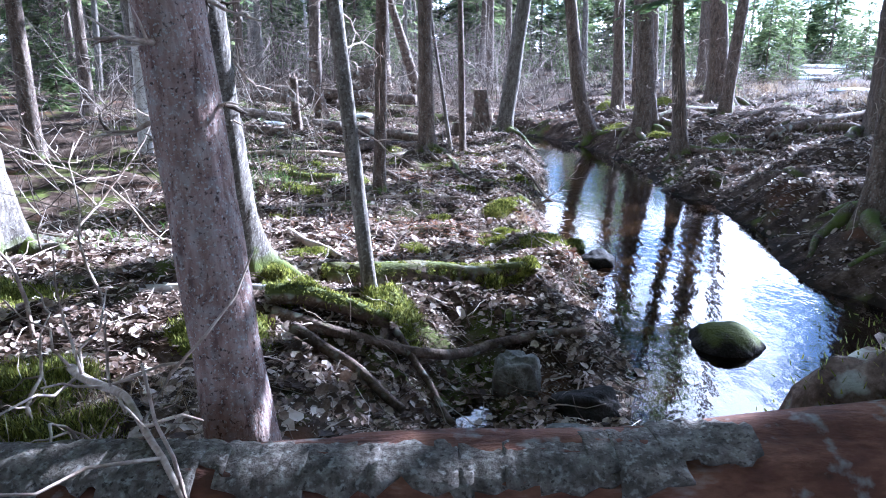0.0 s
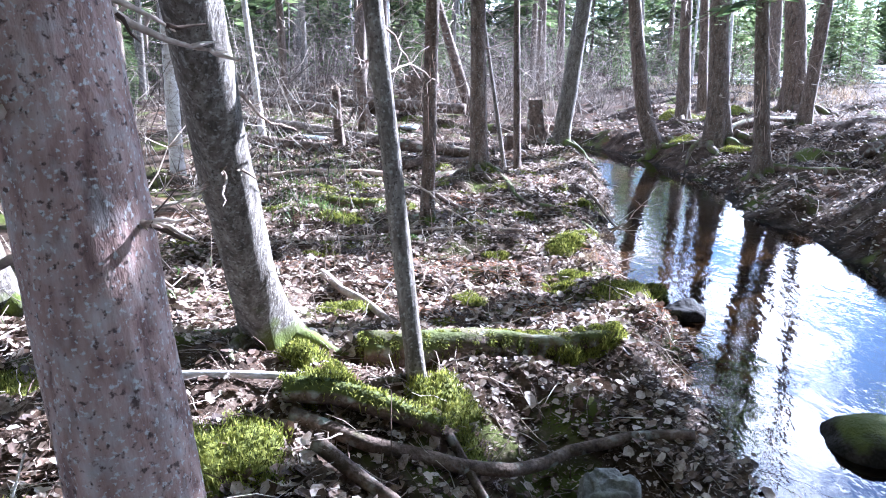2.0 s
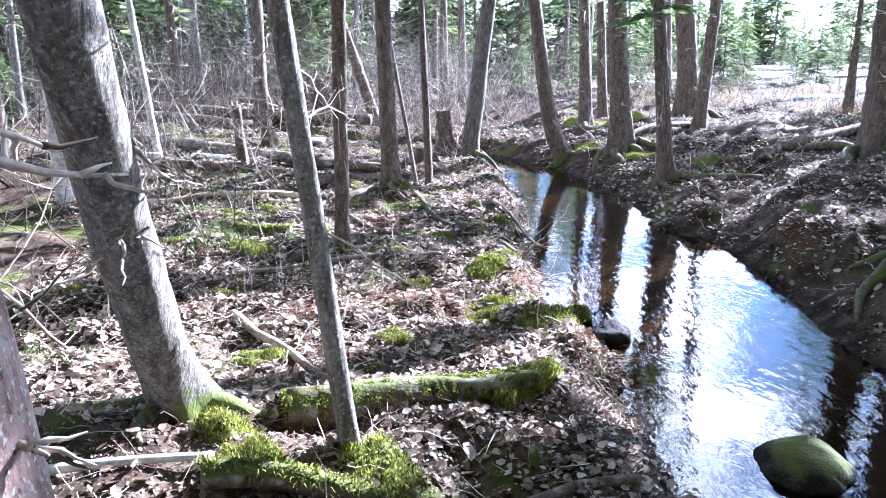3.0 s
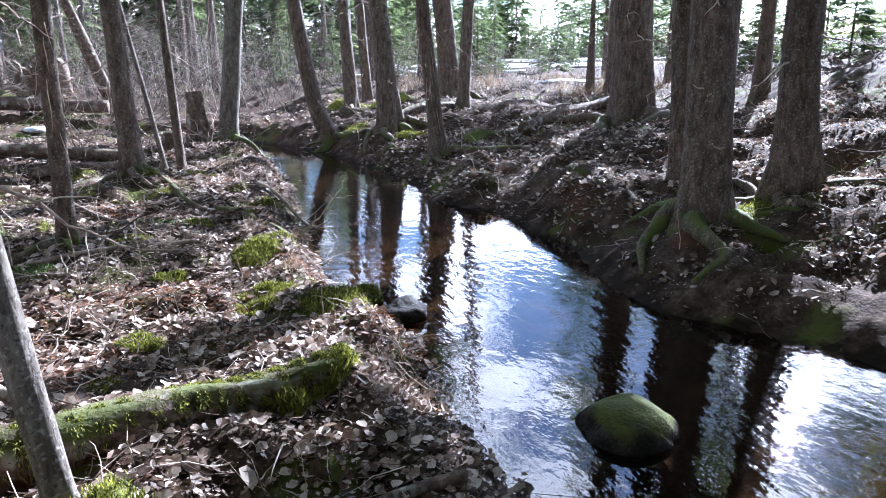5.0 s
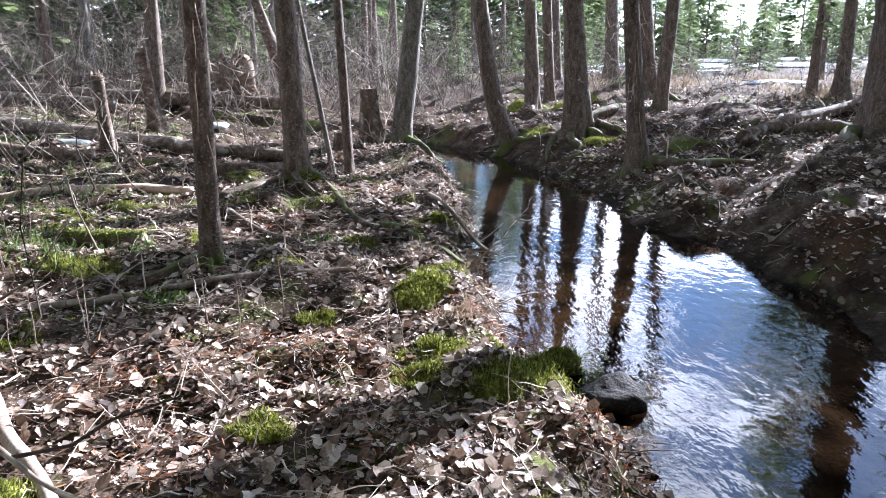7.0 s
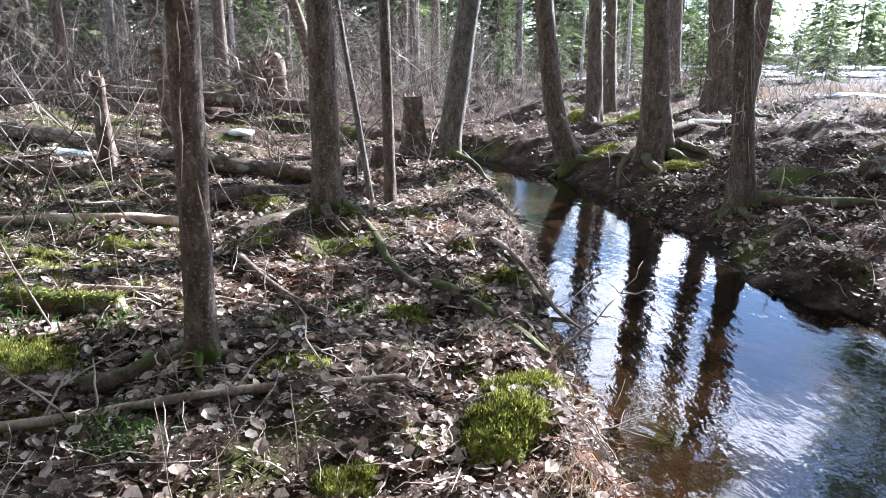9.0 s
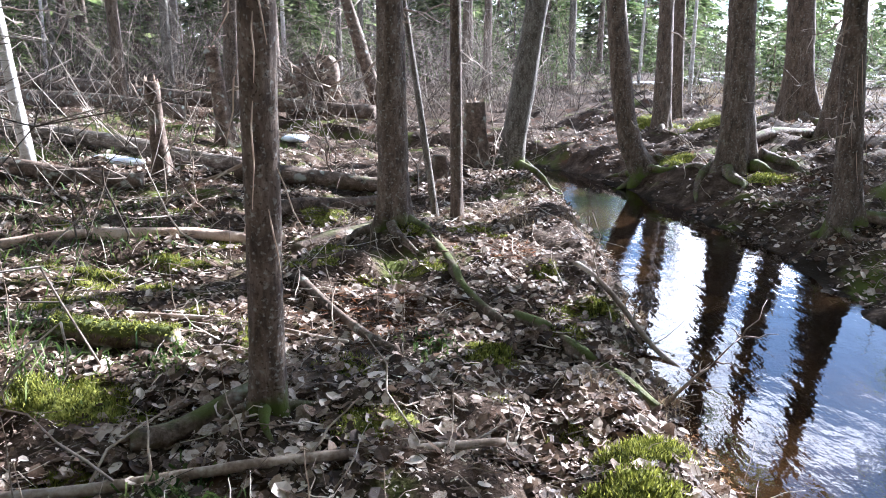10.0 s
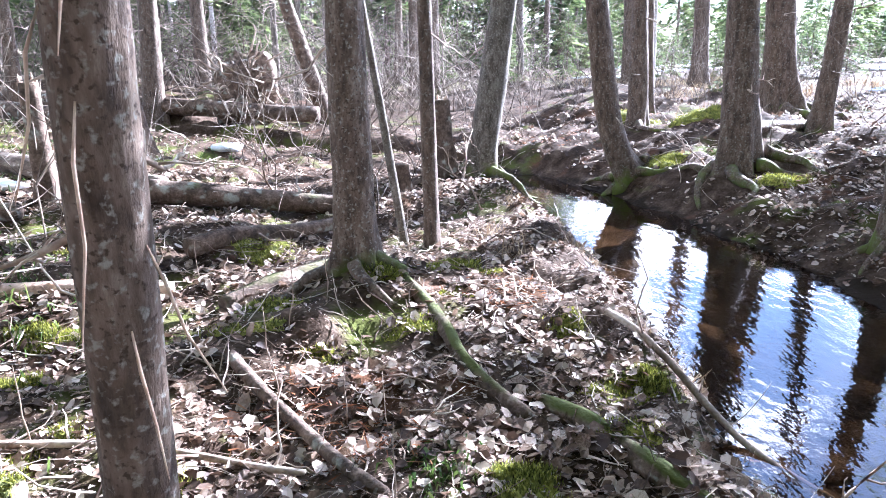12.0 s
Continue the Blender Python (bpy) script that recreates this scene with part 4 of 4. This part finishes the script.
def bark_strips(x, y, stem_r, zs, seed, lean=(0, 0)):
    """Pale strips of bark peeling off a trunk."""
    r = np.random.default_rng(seed)
    z0 = gz(x, y)
    root = thing("peeling_bark", x, y, z0, "pale strips of bark peeling from a spruce trunk", "bark", "peeling bark")
    for z in zs:
        th = r.uniform(3.4, 6.0)
        d = np.array([math.cos(th), math.sin(th), 0])
        p = np.array([lean[0] * z, lean[1] * z, z]) + d * stem_r * 0.95
        L = r.uniform(0.18, 0.5)
        s = Soup()
        tube(s, [p, p + d * 0.03 + [0, 0, -0.25 * L], p + d * 0.05 + [0.01, 0, -0.6 * L], p + d * r.uniform(0.05, 0.14) + [0.02, 0, -L]], [0.002, 0.0035, 0.003, 0.001], 4)
        part("bark_strip", s, M_PALEWOOD, root)


bark_strips(-0.72, 7.66, 0.07, (1.75, 1.7, 1.6, 1.45, 1.3, 1.05, 0.9), 3, (0.045, -0.07))
bark_strips(3.9, 10.95, 0.11, (1.95, 1.8, 1.7, 1.5, 1.4, 1.2, 1.1, 0.9, 0.7), 4, (-0.074, 0.068))


# ---- stumps, stones and hummocks ----
def stump(name, x, y, r, h, label, lean=(0, 0), mat=None, moss=0.3, seed=1, jag=0.3):
    z = gz(x, y)
    root = thing(name, x, y, z, label, "stump", "stumps")
    zz = np.linspace(-0.15, h, 14)
    s = Soup()
    tube(s, np.stack([lean[0] * zz, lean[1] * zz, zz], -1), r * (1 - 0.12 * zz / h), 18, 0.14, seed, 0.4, 4, moss=lambda v, al: moss * np.exp(-np.maximum(v[..., 2], 0) / 0.3), flat_end=True)
    part("stem", s, mat or M_LOG, root)
    rr = np.random.default_rng(seed)
    t = Soup()
    for i in range(9):
        a = i / 9 * 6.28
        p = np.array([lean[0] * h + 0.72 * r * math.cos(a), lean[1] * h + 0.72 * r * math.sin(a), h - 0.02])
        tube(t, [p, p + [0, 0, r * jag * rr.uniform(0.2, 1.6)]], [r * 0.22, r * 0.05], 5)
    part("splintered_top", t, M_PALEWOOD, root, "pale splintered broken wood")


stump("broken_stump", -2.52, 12.05, 0.08, 0.92, "tall broken stump with bare pale wood", (-0.02, 0), M_LOG, seed=2, jag=0.8)
stump("broken_snag", -2.53, 14.86, 0.11, 1.35, "leaning broken dead snag among logs", (-0.09, -0.02), M_LOG, seed=3)
stump("tree_stump", 0.87, 14.47, 0.15, 0.85, "dark broken stump beside the brook", (-0.03, 0), M_LOG, seed=4)
stump("tree_stump", 0.34, 13.6, 0.085, 0.28, "low cut stump in leaf litter", seed=5)


def root_plate(x, y):
    z = gz(x, y)
    root = thing("uprooted_root_plate", x, y, z, "upturned root plate of a fallen tree with soil and moss", "root plate")
    s = Soup()
    blob(s, (0, 0, 0.5), (0.42, 0.26, 0.7), 5, 0.6, 30, 40, 0.45, 0.8)
    part("earth", s, M_LOG, root)
    r = np.random.default_rng(4)
    for i in range(28):
        th = r.random() * 6.28
        d = unit(np.array([math.cos(th), -0.4 + 0.3 * r.normal(), math.sin(th)]))
        t = Soup()
        p = np.array([0, 0, 0.65]) + d * 0.35
        tube(t, wobble(p, p + d * r.uniform(0.3, 0.8), 6, 0.1, i), np.linspace(0.03, 0.005, 6), 6)
        part("root", t, M_TWIG, root)


root_plate(-1.86, 19.2)


def stone(x, y, size, label, seed, mat=None, moss=0.6, z=None, rough=0.22, sharp=0.85):
    s = Soup()
    blob(s, (0, 0, 0), size, seed, rough, 24, 34, moss, sharp)
    ob = new("stone", s.mesh("stone", mat or M_ROCK))
    ob.matrix_world = pose(x, y, (gz(x, y) if z is None else z) + size[2] * 0.25)
    return tagged(ob, label, "stone", "stones by the brook")


stone(1.95, 3.98, (0.27, 0.24, 0.2), "dark wet boulder in the brook with a mossy top", 3, z=-0.37, moss=0.8, rough=0.15)
stone(1.46, 5.86, (0.17, 0.15, 0.12), "dark round stone at the water's edge", 4, z=-0.28, moss=0.2)
stone(0.42, 3.2, (0.12, 0.1, 0.17), "pale lichened upright stone in the ditch", 5, M_PALEROCK, 0.1, rough=0.36, sharp=0.62)
stone(0.82, 3.02, (0.2, 0.14, 0.09), "dark damp stone beside the brook", 6, moss=0.4)
stone(0.62, 2.5, (0.15, 0.11, 0.08), "grey stone in the ditch by the log", 7, M_PALEROCK, 0.4)


def hummock(x, y, rx, ry, h, label, seed, fur=900, z=None, flop=0.02, mat=None, leaves=0):
    """A moss cushion: an uneven dome with a fur of moss shoots."""
    zb = gz(x, y) if z is None else z
    h = h * 0.65 if z is None else h
    root = thing("moss_cushion", x, y, zb, label, "moss", "moss cushions")
    s = Soup()
    r = np.random.default_rng(seed)
    if z is None:
        n = 30
        gx, gy = np.meshgrid(np.linspace(-1.45, 1.45, n), np.linspace(-1.45, 1.45, n))
        k = 0.85 - (gx ** 2 + gy ** 2) + 1.5 * vnoise(gx * 1.6 + seed, gy * 1.6, seed) + 0.8 * vnoise(gx * 5 + seed, gy * 5, seed)
        px, py = gx * rx, gy * ry
        up = np.where(k > 0, h * np.sqrt(np.clip(k, 0, 1.2)) * 0.9, 0.25 * k * h) - 0.012
        v = np.stack([px, py, ground(px + x, py + y) - zb + np.maximum(up, -0.05)], -1).reshape(-1, 3)
        i = np.arange(n - 1)[:, None] * n
        j = np.arange(n - 1)[None]
        s.add(v, np.stack([i + j, i + j + 1, i + n + j + 1, i + n + j], -1).reshape(-1, 4))
        d = unit(np.stack([gx * 0.5, gy * 0.5, np.where(k > 0.02, 1.0, -1.0)], -1).reshape(-1, 3))
    else:
        v, d = blob(s, (0, 0, -0.2 * h), (rx, ry, h), seed, 0.35, 26, 40, 0.42 if mat else 1.0)
    fur = int(fur * 2.2)
    part("cushion", s, mat or M_MOSS, root)
    top = np.where(d[:, 2] > -0.05)[0]
    k = top[r.integers(0, len(top), fur)]
    p = v[k] + r.normal(size=(fur, 3)) * np.array([rx, ry, h]) * 0.09
    f = Soup()
    blades(f, p, d[k] * [0.7, 0.7, 1] + r.normal(size=(fur, 3)) * 0.5 + [0, 0, 0.35], flop * 1.25, 0.0026, seed + 1)
    tagged(part("moss_fur", f, M_MOSS, root), kind="stuff")
    if leaves:
        g = Soup()
        for q in top[r.integers(0, len(top), leaves)]:
            turn = np.array(pose(0, 0, 0, r.normal() * 25, r.normal() * 25, r.uniform(0, 360)).to_3x3())
            g.add((LEAF * r.uniform(0.05, 0.11)) @ turn.T + v[q] + d[q] * 0.03, tris=LEAF_T)
        tagged(part("dead_leaves", g, M_LEAF, root, "pale dead leaves", smooth=False), kind="stuff")


MC = "bright yellow-green moss cushion among dead leaves"
hummock(0.34, 8.42, 0.15, 0.12, 0.11, MC, 1)
hummock(-1.82, 9.97, 0.22, 0.12, 0.07, MC, 2)
hummock(-1.75, 9.42, 0.14, 0.09, 0.06, MC, 3)
hummock(-1.62, 7.79, 0.3, 0.17, 0.09, MC, 4, 1600)
hummock(0.45, 10.7, 0.24, 0.14, 0.08, MC, 5)
hummock(1.11, 9.1, 0.12, 0.1, 0.08, "moss tuft at the water's edge", 6)
hummock(-2.2, 9.61, 0.18, 0.1, 0.06, MC, 7)
hummock(-0.09, 10.22, 0.13, 0.1, 0.07, MC, 8)
hummock(0.6, 6.98, 0.2, 0.17, 0.14, "rounded mossy hummock on the bank with dead leaves", 9, 1500)
hummock(0.98, 5.72, 0.24, 0.2, 0.14, "mossy hummock overhanging the water", 10, 1700)
hummock(0.45, 6.02, 0.16, 0.12, 0.08, MC, 11)
hummock(-1.59, 6.57, 0.18, 0.14, 0.1, MC, 12)
hummock(-0.02, 6.7, 0.13, 0.1, 0.08, MC, 13)
hummock(-0.22, 5.44, 0.15, 0.12, 0.11, MC, 14)
hummock(-2.5, 8.1, 0.2, 0.12, 0.07, MC, 15)
hummock(-1.12, 4.95, 0.2, 0.16, 0.11, MC, 16)
hummock(-1.0, 3.76, 0.14, 0.14, 0.16, "deep green moss over a root mound", 17, 1300)
hummock(-0.86, 3.42, 0.13, 0.13, 0.13, "deep green moss over a root mound", 18, 1200)
hummock(-1.1, 2.9, 0.28, 0.2, 0.12, MC, 19, 1700)
hummock(-0.3, 3.5, 0.2, 0.18, 0.12, "dark mossy mound at the foot of a slim trunk", 20, 1300)
hummock(0.42, 4.42, 0.24, 0.16, 0.2, "thick green moss draped over a rotten log", 21, 2200, flop=0.032)
hummock(0.6, 6.25, 0.2, 0.12, 0.08, MC, 22)
hummock(0.8, 7.35, 0.22, 0.16, 0.12, MC, 23, 1200)
hummock(-2.4, 3.2, 0.35, 0.22, 0.12, MC, 24, 1500)
hummock(-1.75, 2.3, 0.3, 0.22, 0.16, "olive moss hummock with dry grass", 25, 1800, flop=0.032)
hummock(-1.45, 1.85, 0.25, 0.2, 0.16, "olive moss hummock with dry grass", 26, 1600, flop=0.032)
hummock(1.5, 1.3, 0.55, 0.36, 0.62, "large dark mossy mound at the end of the fallen log", 27, 1300, z=0.32, mat=M_LOG, leaves=70)
hummock(1.3, 6.25, 0.12, 0.1, 0.08, "moss tuft at the water's edge", 28, z=-0.2)
hummock(3.62, 14.4, 0.3, 0.2, 0.14, "sunlit moss on spruce roots", 30)
hummock(4.2, 12.85, 0.3, 0.16, 0.12, "sunlit moss on spruce roots", 31)
hummock(4.75, 6.0, 0.35, 0.18, 0.14, "sunlit moss on spruce roots", 32)
hummock(4.4, 17.3, 0.4, 0.25, 0.3, "mossy boulder in the wood", 33)
hummock(5.0, 16.2, 0.5, 0.22, 0.14, "sunlit moss on spruce roots", 34)


r_moss = np.random.default_rng(55)
for i in range(46):
    x, y = r_moss.uniform(-3.0, 1.4), r_moss.uniform(4.6, 11.5)
    if shore(x, y) > 0.12:
        w = r_moss.uniform(0.05, 0.15)
        hummock(x, y, w * r_moss.uniform(1, 1.8), w, w * 0.4, "small flat patch of green moss in the litter", 100 + i, 260)


# ---- small plants ----
def tuft(x, y, n, length, label, seed, mat=None, spread=0.12, droop=0.35, name="grass_tuft", width=0.003):
    r = np.random.default_rng(seed)
    z = gz(x, y)
    p = np.column_stack([r.normal(size=(n, 2)) * spread, np.zeros(n)])
    p[:, 2] = ground(p[:, 0] + x, p[:, 1] + y) - z - 0.005
    s = Soup()
    blades(s, p, np.column_stack([r.normal(size=(n, 2)) * 0.6, np.ones(n)]), length, width, seed, droop)
    ob = new(name, s.mesh(name, mat or M_GRASS, False))
    ob.matrix_world = pose(x, y, z)
    return tagged(ob, label, "plant", "undergrowth", kind="stuff")


r_ = np.random.default_rng(3)
for x, y, n, sp in ((-2.3, 8.4, 260, 0.3), (-1.9, 8.1, 200, 0.25), (-2.66, 9.86, 260, 0.4), (-2.2, 10.4, 160, 0.3), (-3.3, 11.0, 240, 0.4), (-4.4, 12.6, 300, 0.6), (-3.4, 13.3, 260, 0.5), (-2.6, 4.8, 160, 0.3), (-2.5, 15.6, 260, 0.6), (-4.8, 16.5, 300, 0.8)):
    tuft(x, y, n, 0.17, "low green bilberry and grass shoots", int(n + x * 10 + 900), spread=sp, name="green_undergrowth", width=0.005)
for x, y in ((-0.99, 7.14), (-0.85, 6.95), (-1.3, 8.2), (0.05, 8.5)):
    tuft(x, y, 150, 0.09, "dark green lingonberry sprigs", int(y * 100), spread=0.09, name="lingonberry_sprigs", width=0.007, droop=0.6)
for i in range(26):
    x, y = r_.uniform(6.5, 16), r_.uniform(15, 30)
    tuft(x, y, 160, 0.45, "dry straw-coloured grass near the clearing", 500 + i, M_DRYGRASS, 0.5, 0.5, name="dry_grass_tuft", width=0.005)
for i in range(14):
    x, y = r_.uniform(0.7, 1.7), r_.uniform(5.0, 13)
    if shore(x, y) > 0.02:
        tuft(x, y, 45, 0.22, "dry grass hanging over the bank", 600 + i, M_DRYGRASS, 0.07, 0.9, name="dry_grass_tuft", width=0.002)
for i in range(10):
    x, y = r_.uniform(-2.2, -0.9), r_.uniform(1.3, 2.4)
    tuft(x, y, 70, 0.2, "brown withered grass by the fallen log", 700 + i, M_DRYGRASS, 0.1, 0.7, name="dry_grass_tuft", width=0.002)


for n, (x, y, sp) in enumerate(((-0.5, 9.05, 0.16), (-0.25, 8.75, 0.14), (-0.35, 6.25, 0.16), (0.15, 6.15, 0.15), (-0.8, 6.0, 0.18), (0.3, 5.4, 0.13), (1.0, 6.75, 0.1), (-0.6, 5.2, 0.2), (2.9, 17.0, 0.35), (0.7, 10.2, 0.15), (-1.8, 6.1, 0.2), (1.15, 5.2, 0.12))):
    r = np.random.default_rng(800 + n)
    k = 170
    p = np.column_stack([r.normal(size=(k, 2)) * sp, np.zeros(k)])
    z = gz(x, y)
    p[:, 2] = ground(p[:, 0] + x, p[:, 1] + y) - z + r.uniform(0.005, 0.04, k)
    s = Soup()
    blades(s, p, np.column_stack([r.normal(size=(k, 2)), r.normal(size=k) * 0.25]), 0.07, 0.0035, 810 + n)
    ob = new("dry_fern", s.mesh("dry_fern", M_RUST, False))
    ob.matrix_world = pose(x, y, z)
    tagged(ob, "rusty brown withered fern and needles in the litter", "plant", "undergrowth", kind="stuff")


def stalk(x, y, h, seed):
    """A thin dry stalk standing in the litter."""
    r = np.random.default_rng(seed)
    s = Soup()
    tube(s, wobble((0, 0, -0.02), (r.normal() * 0.07 * h, r.normal() * 0.07 * h, h), 6, 0.02, seed), np.linspace(0.0035, 0.0015, 6), 5)
    ob = new("dry_stalk", s.mesh("dry_stalk", M_TWIG))
    ob.matrix_world = pose(x, y, gz(x, y))
    tagged(ob, "thin dry upright stalk in the leaf litter", "stalk", "dry stalks")


for n in range(44):
    stalk(r_.uniform(-2.6, 1.0), r_.uniform(4.5, 11.5), r_.uniform(0.12, 0.5), 900 + n)
stalk(-0.43, 6.85, 0.32, 950)
stalk(-0.4, 6.35, 0.4, 951)
stalk(0.0, 5.6, 0.35, 952)


# ---- snow ----
def snow_patch(x, y, rx, ry, h, seed):
    s = Soup()
    blob(s, (0, 0, 0), (rx, ry, h), seed, 0.3, 10, 28)
    ob = new("snow_patch", s.mesh("snow_patch", M_SNOW))
    ob.matrix_world = pose(x, y, gz(x, y))
    tagged(ob, "old melting snow patch on the ground", "snow", "snow patches")


for n, (x, y, rx, ry, h) in enumerate(((-3.1, 12.5, 0.25, 0.12, 0.05), (-1.72, 15.9, 0.22, 0.2, 0.06), (12.7, 21.3, 1.0, 0.5, 0.09), (20, 39, 7, 3.5, 0.12), (28, 43, 8, 4, 0.14), (11.4, 36, 4, 2, 0.1), (19, 47, 9, 3, 0.12), (34, 56, 12, 5, 0.2), (15, 30, 1.4, 0.6, 0.08), (9.0, 30, 1.5, 0.7, 0.08), (-3.4, 12.95, 0.2, 0.12, 0.05))):
    snow_patch(x, y, rx, ry, h, n + 1)


# ---- leaf litter and twigs ----


def lie(n, r, x0, x1, y0, y1, weight=None):
    x, y = r.uniform(x0, x1, n), r.uniform(y0, y1, n)
    keep = shore(x, y) > -0.03 + r.uniform(-0.05, 0.12, n)
    keep &= (x < 2.3) | (shore(x, y) > 0.2 + r.uniform(-0.2, 0.2, n))
    if weight:
        keep &= r.random(n) < weight(x, y)
    return x[keep], y[keep]


def leaf_litter():
    r = np.random.default_rng(21)
    s = Soup()
    patch = lambda x, y: np.clip(0.64 + 1.9 * vnoise(x / 0.3, y / 0.3, 11) + 0.8 * vnoise(x / 1.1, y / 1.1, 12), 0.1, 1)
    for n, box in ((46000, (-3.2, 1.9, 2.0, 9.0)), (28000, (-4.5, 2.2, 9.0, 14.0)), (9000, (-2.6, 1.6, 0.6, 3.0)), (34000, (3.0, 9.0, 4.5, 13)), (24000, (-7, 10, 13, 20)), (9000, (8.0, 16, 7, 22))):
        x, y = lie(n, r, *box, patch)
        m = len(x)
        size = 0.018 + 0.056 * r.random(m) ** 1.7
        a, tx, ty = r.uniform(0, 6.28, m), r.normal(0, 0.42, m), r.normal(0, 0.42, m)
        L = LEAF[None] * size[:, None, None] * np.array([1, 1, 1]) * np.stack([np.ones(m), r.uniform(0.7, 1.2, m), r.uniform(0.2, 2.2, m)], -1)[:, None]
        c, q = np.cos(a)[:, None], np.sin(a)[:, None]
        X, Y = L[..., 0] * c - L[..., 1] * q, L[..., 0] * q + L[..., 1] * c
        Z = L[..., 2] + X * tx[:, None] + Y * ty[:, None] + (ground(x, y) + 0.012 + r.uniform(0, 0.018, m))[:, None]
        v = np.stack([X + x[:, None], Y + y[:, None], Z], -1).reshape(-1, 3)
        s.add(v, tris=(np.arange(m)[:, None, None] * 7 + LEAF_T[None]).reshape(-1, 3))
    crumb = np.array([(-0.5, 0, 0.0), (0, 0.28, 0.08), (0.5, 0, 0.0), (0, -0.28, 0.08)])
    for n, box in ((110000, (-3.0, 1.9, 1.6, 9.5)), (40000, (-4.5, 2.2, 9.5, 14.0)), (30000, (3.0, 8.0, 4.5, 13.0))):
        x, y = lie(n, r, *box)
        m = len(x)
        size, a = 0.008 + 0.026 * r.random(m) ** 2, r.uniform(0, 6.28, m)
        L = crumb[None] * size[:, None, None] * np.stack([np.ones(m), r.uniform(0.3, 1.3, m), r.uniform(-1, 3, m)], -1)[:, None]
        c, q = np.cos(a)[:, None], np.sin(a)[:, None]
        X, Y = L[..., 0] * c - L[..., 1] * q, L[..., 0] * q + L[..., 1] * c
        Z = L[..., 2] + X * r.normal(0, 0.5, (m, 1)) + (ground(x, y) + 0.008 + r.uniform(0, 0.008, m))[:, None]
        s.add(np.stack([X + x[:, None], Y + y[:, None], Z], -1).reshape(-1, 3), np.arange(m)[:, None] * 4 + np.array([[0, 3, 2, 1]]))
    return tagged(new("leaf_litter", s.mesh("leaf_litter", M_LEAF, False)), "pale grey-brown curled dead leaves covering the ground", "leaves", kind="stuff")


litter = leaf_litter()


def twig_litter():
    r = np.random.default_rng(33)
    s = Soup()
    for n, box, lmax in ((4600, (-3.5, 2.0, 1.2, 12.0), 0.45), (1100, (3.0, 8.0, 4.5, 16), 0.6), (700, (-7, 3, 11, 20), 0.9)):
        x, y = lie(n, r, *box)
        for i in range(len(x)):
            L = r.uniform(0.1, lmax) * r.uniform(0.4, 1.0)
            a = r.random() * 6.28
            dx, dy = math.cos(a) * L, math.sin(a) * L
            up = abs(r.normal()) * 0.22 * L
            p0 = (x[i], y[i], gz(x[i], y[i]) + 0.012)
            p1 = (x[i] + dx, y[i] + dy, max(gz(x[i] + dx, y[i] + dy), -0.26) + 0.02 + up)
            tube(s, wobble(p0, p1, 5, 0.05, r.integers(1e9)), np.linspace(0.0018 + 0.005 * r.random() ** 2, 0.0012, 5), 4)
    return tagged(new("twig_litter", s.mesh("twig_litter", M_TWIG, True)), "scattered dry twigs and stems over the leaves", "twigs", kind="stuff")


twig_litter()


def bush_branch(x, y, n, h, seed, label="dry branched dead spruce bough propped in the leaves"):
    """A dead bough standing askew, with many side twigs."""
    r = np.random.default_rng(seed)
    z = gz(x, y)
    root = thing("dead_bough", x, y, z, label, "branch", "dead boughs")
    a = r.random() * 6.28
    tip = np.array([math.cos(a) * h * 0.8, math.sin(a) * h * 0.8, h * 0.75])
    main = wobble((0, 0, -0.02), tip, 8, 0.05, seed)
    s = Soup()
    tube(s, main, np.linspace(0.012, 0.003, 8), 6)
    part("stem", s, M_TWIG, root)
    for i in range(n):
        q = main[r.integers(1, 8)]
        e = unit(tip * 0.5 + r.normal(size=3) * h * 0.6)
        t = Soup()
        tube(t, wobble(q, q + e * h * r.uniform(0.15, 0.5), 5, 0.07, seed * 7 + i), np.linspace(0.005, 0.0015, 5), 4)
        part("twig", t, M_TWIG, root)


for n, (x, y, h) in enumerate(((-1.5, 1.75, 0.5), (-1.2, 1.65, 0.45), (-2.0, 2.7, 1.3), (-2.5, 3.5, 1.6), (-1.9, 3.2, 1.1), (-2.9, 4.6, 1.5), (-2.2, 5.0, 1.2), (-3.4, 6.4, 1.6), (-2.6, 6.6, 1.0), (-2.0, 7.2, 0.8), (-3.2, 9.0, 1.2), (-2.3, 11.2, 0.8), (-2.9, 5.6, 1.1), (-1.7, 10.9, 0.7), (1.2, 8.2, 0.5), (1.0, 12.6, 0.7), (0.9, 13.4, 0.8), (-0.9, 13.2, 0.9), (4.6, 9.6, 0.6), (3.9, 13.9, 0.7))):
    bush_branch(x, y, 9, h, 20 + n)


# single leaves on the stretch of bank beside the path
def single_leaves():
    r = np.random.default_rng(77)
    models = []
    for i in range(5):
        v = LEAF * np.array([1, r.uniform(0.8, 1.2), r.uniform(0.6, 3.0)])
        s = Soup()
        s.add(v, tris=LEAF_T)
        models.append(s.mesh("leaf", M_LEAF1, False))
    x, y = lie(520, r, -1.2, 1.25, 6.6, 9.6)
    for i in range(min(300, len(x))):
        ob = new("leaf", models[i % 5])
        k = r.uniform(0.06, 0.1)
        ob.matrix_world = pose(x[i], y[i], gz(x[i], y[i]) + 0.028, r.normal() * 18, r.normal() * 18, r.uniform(0, 360)) @ Matrix.Diagonal((k, k, k, 1))
        ob.parent = litter


single_leaves()
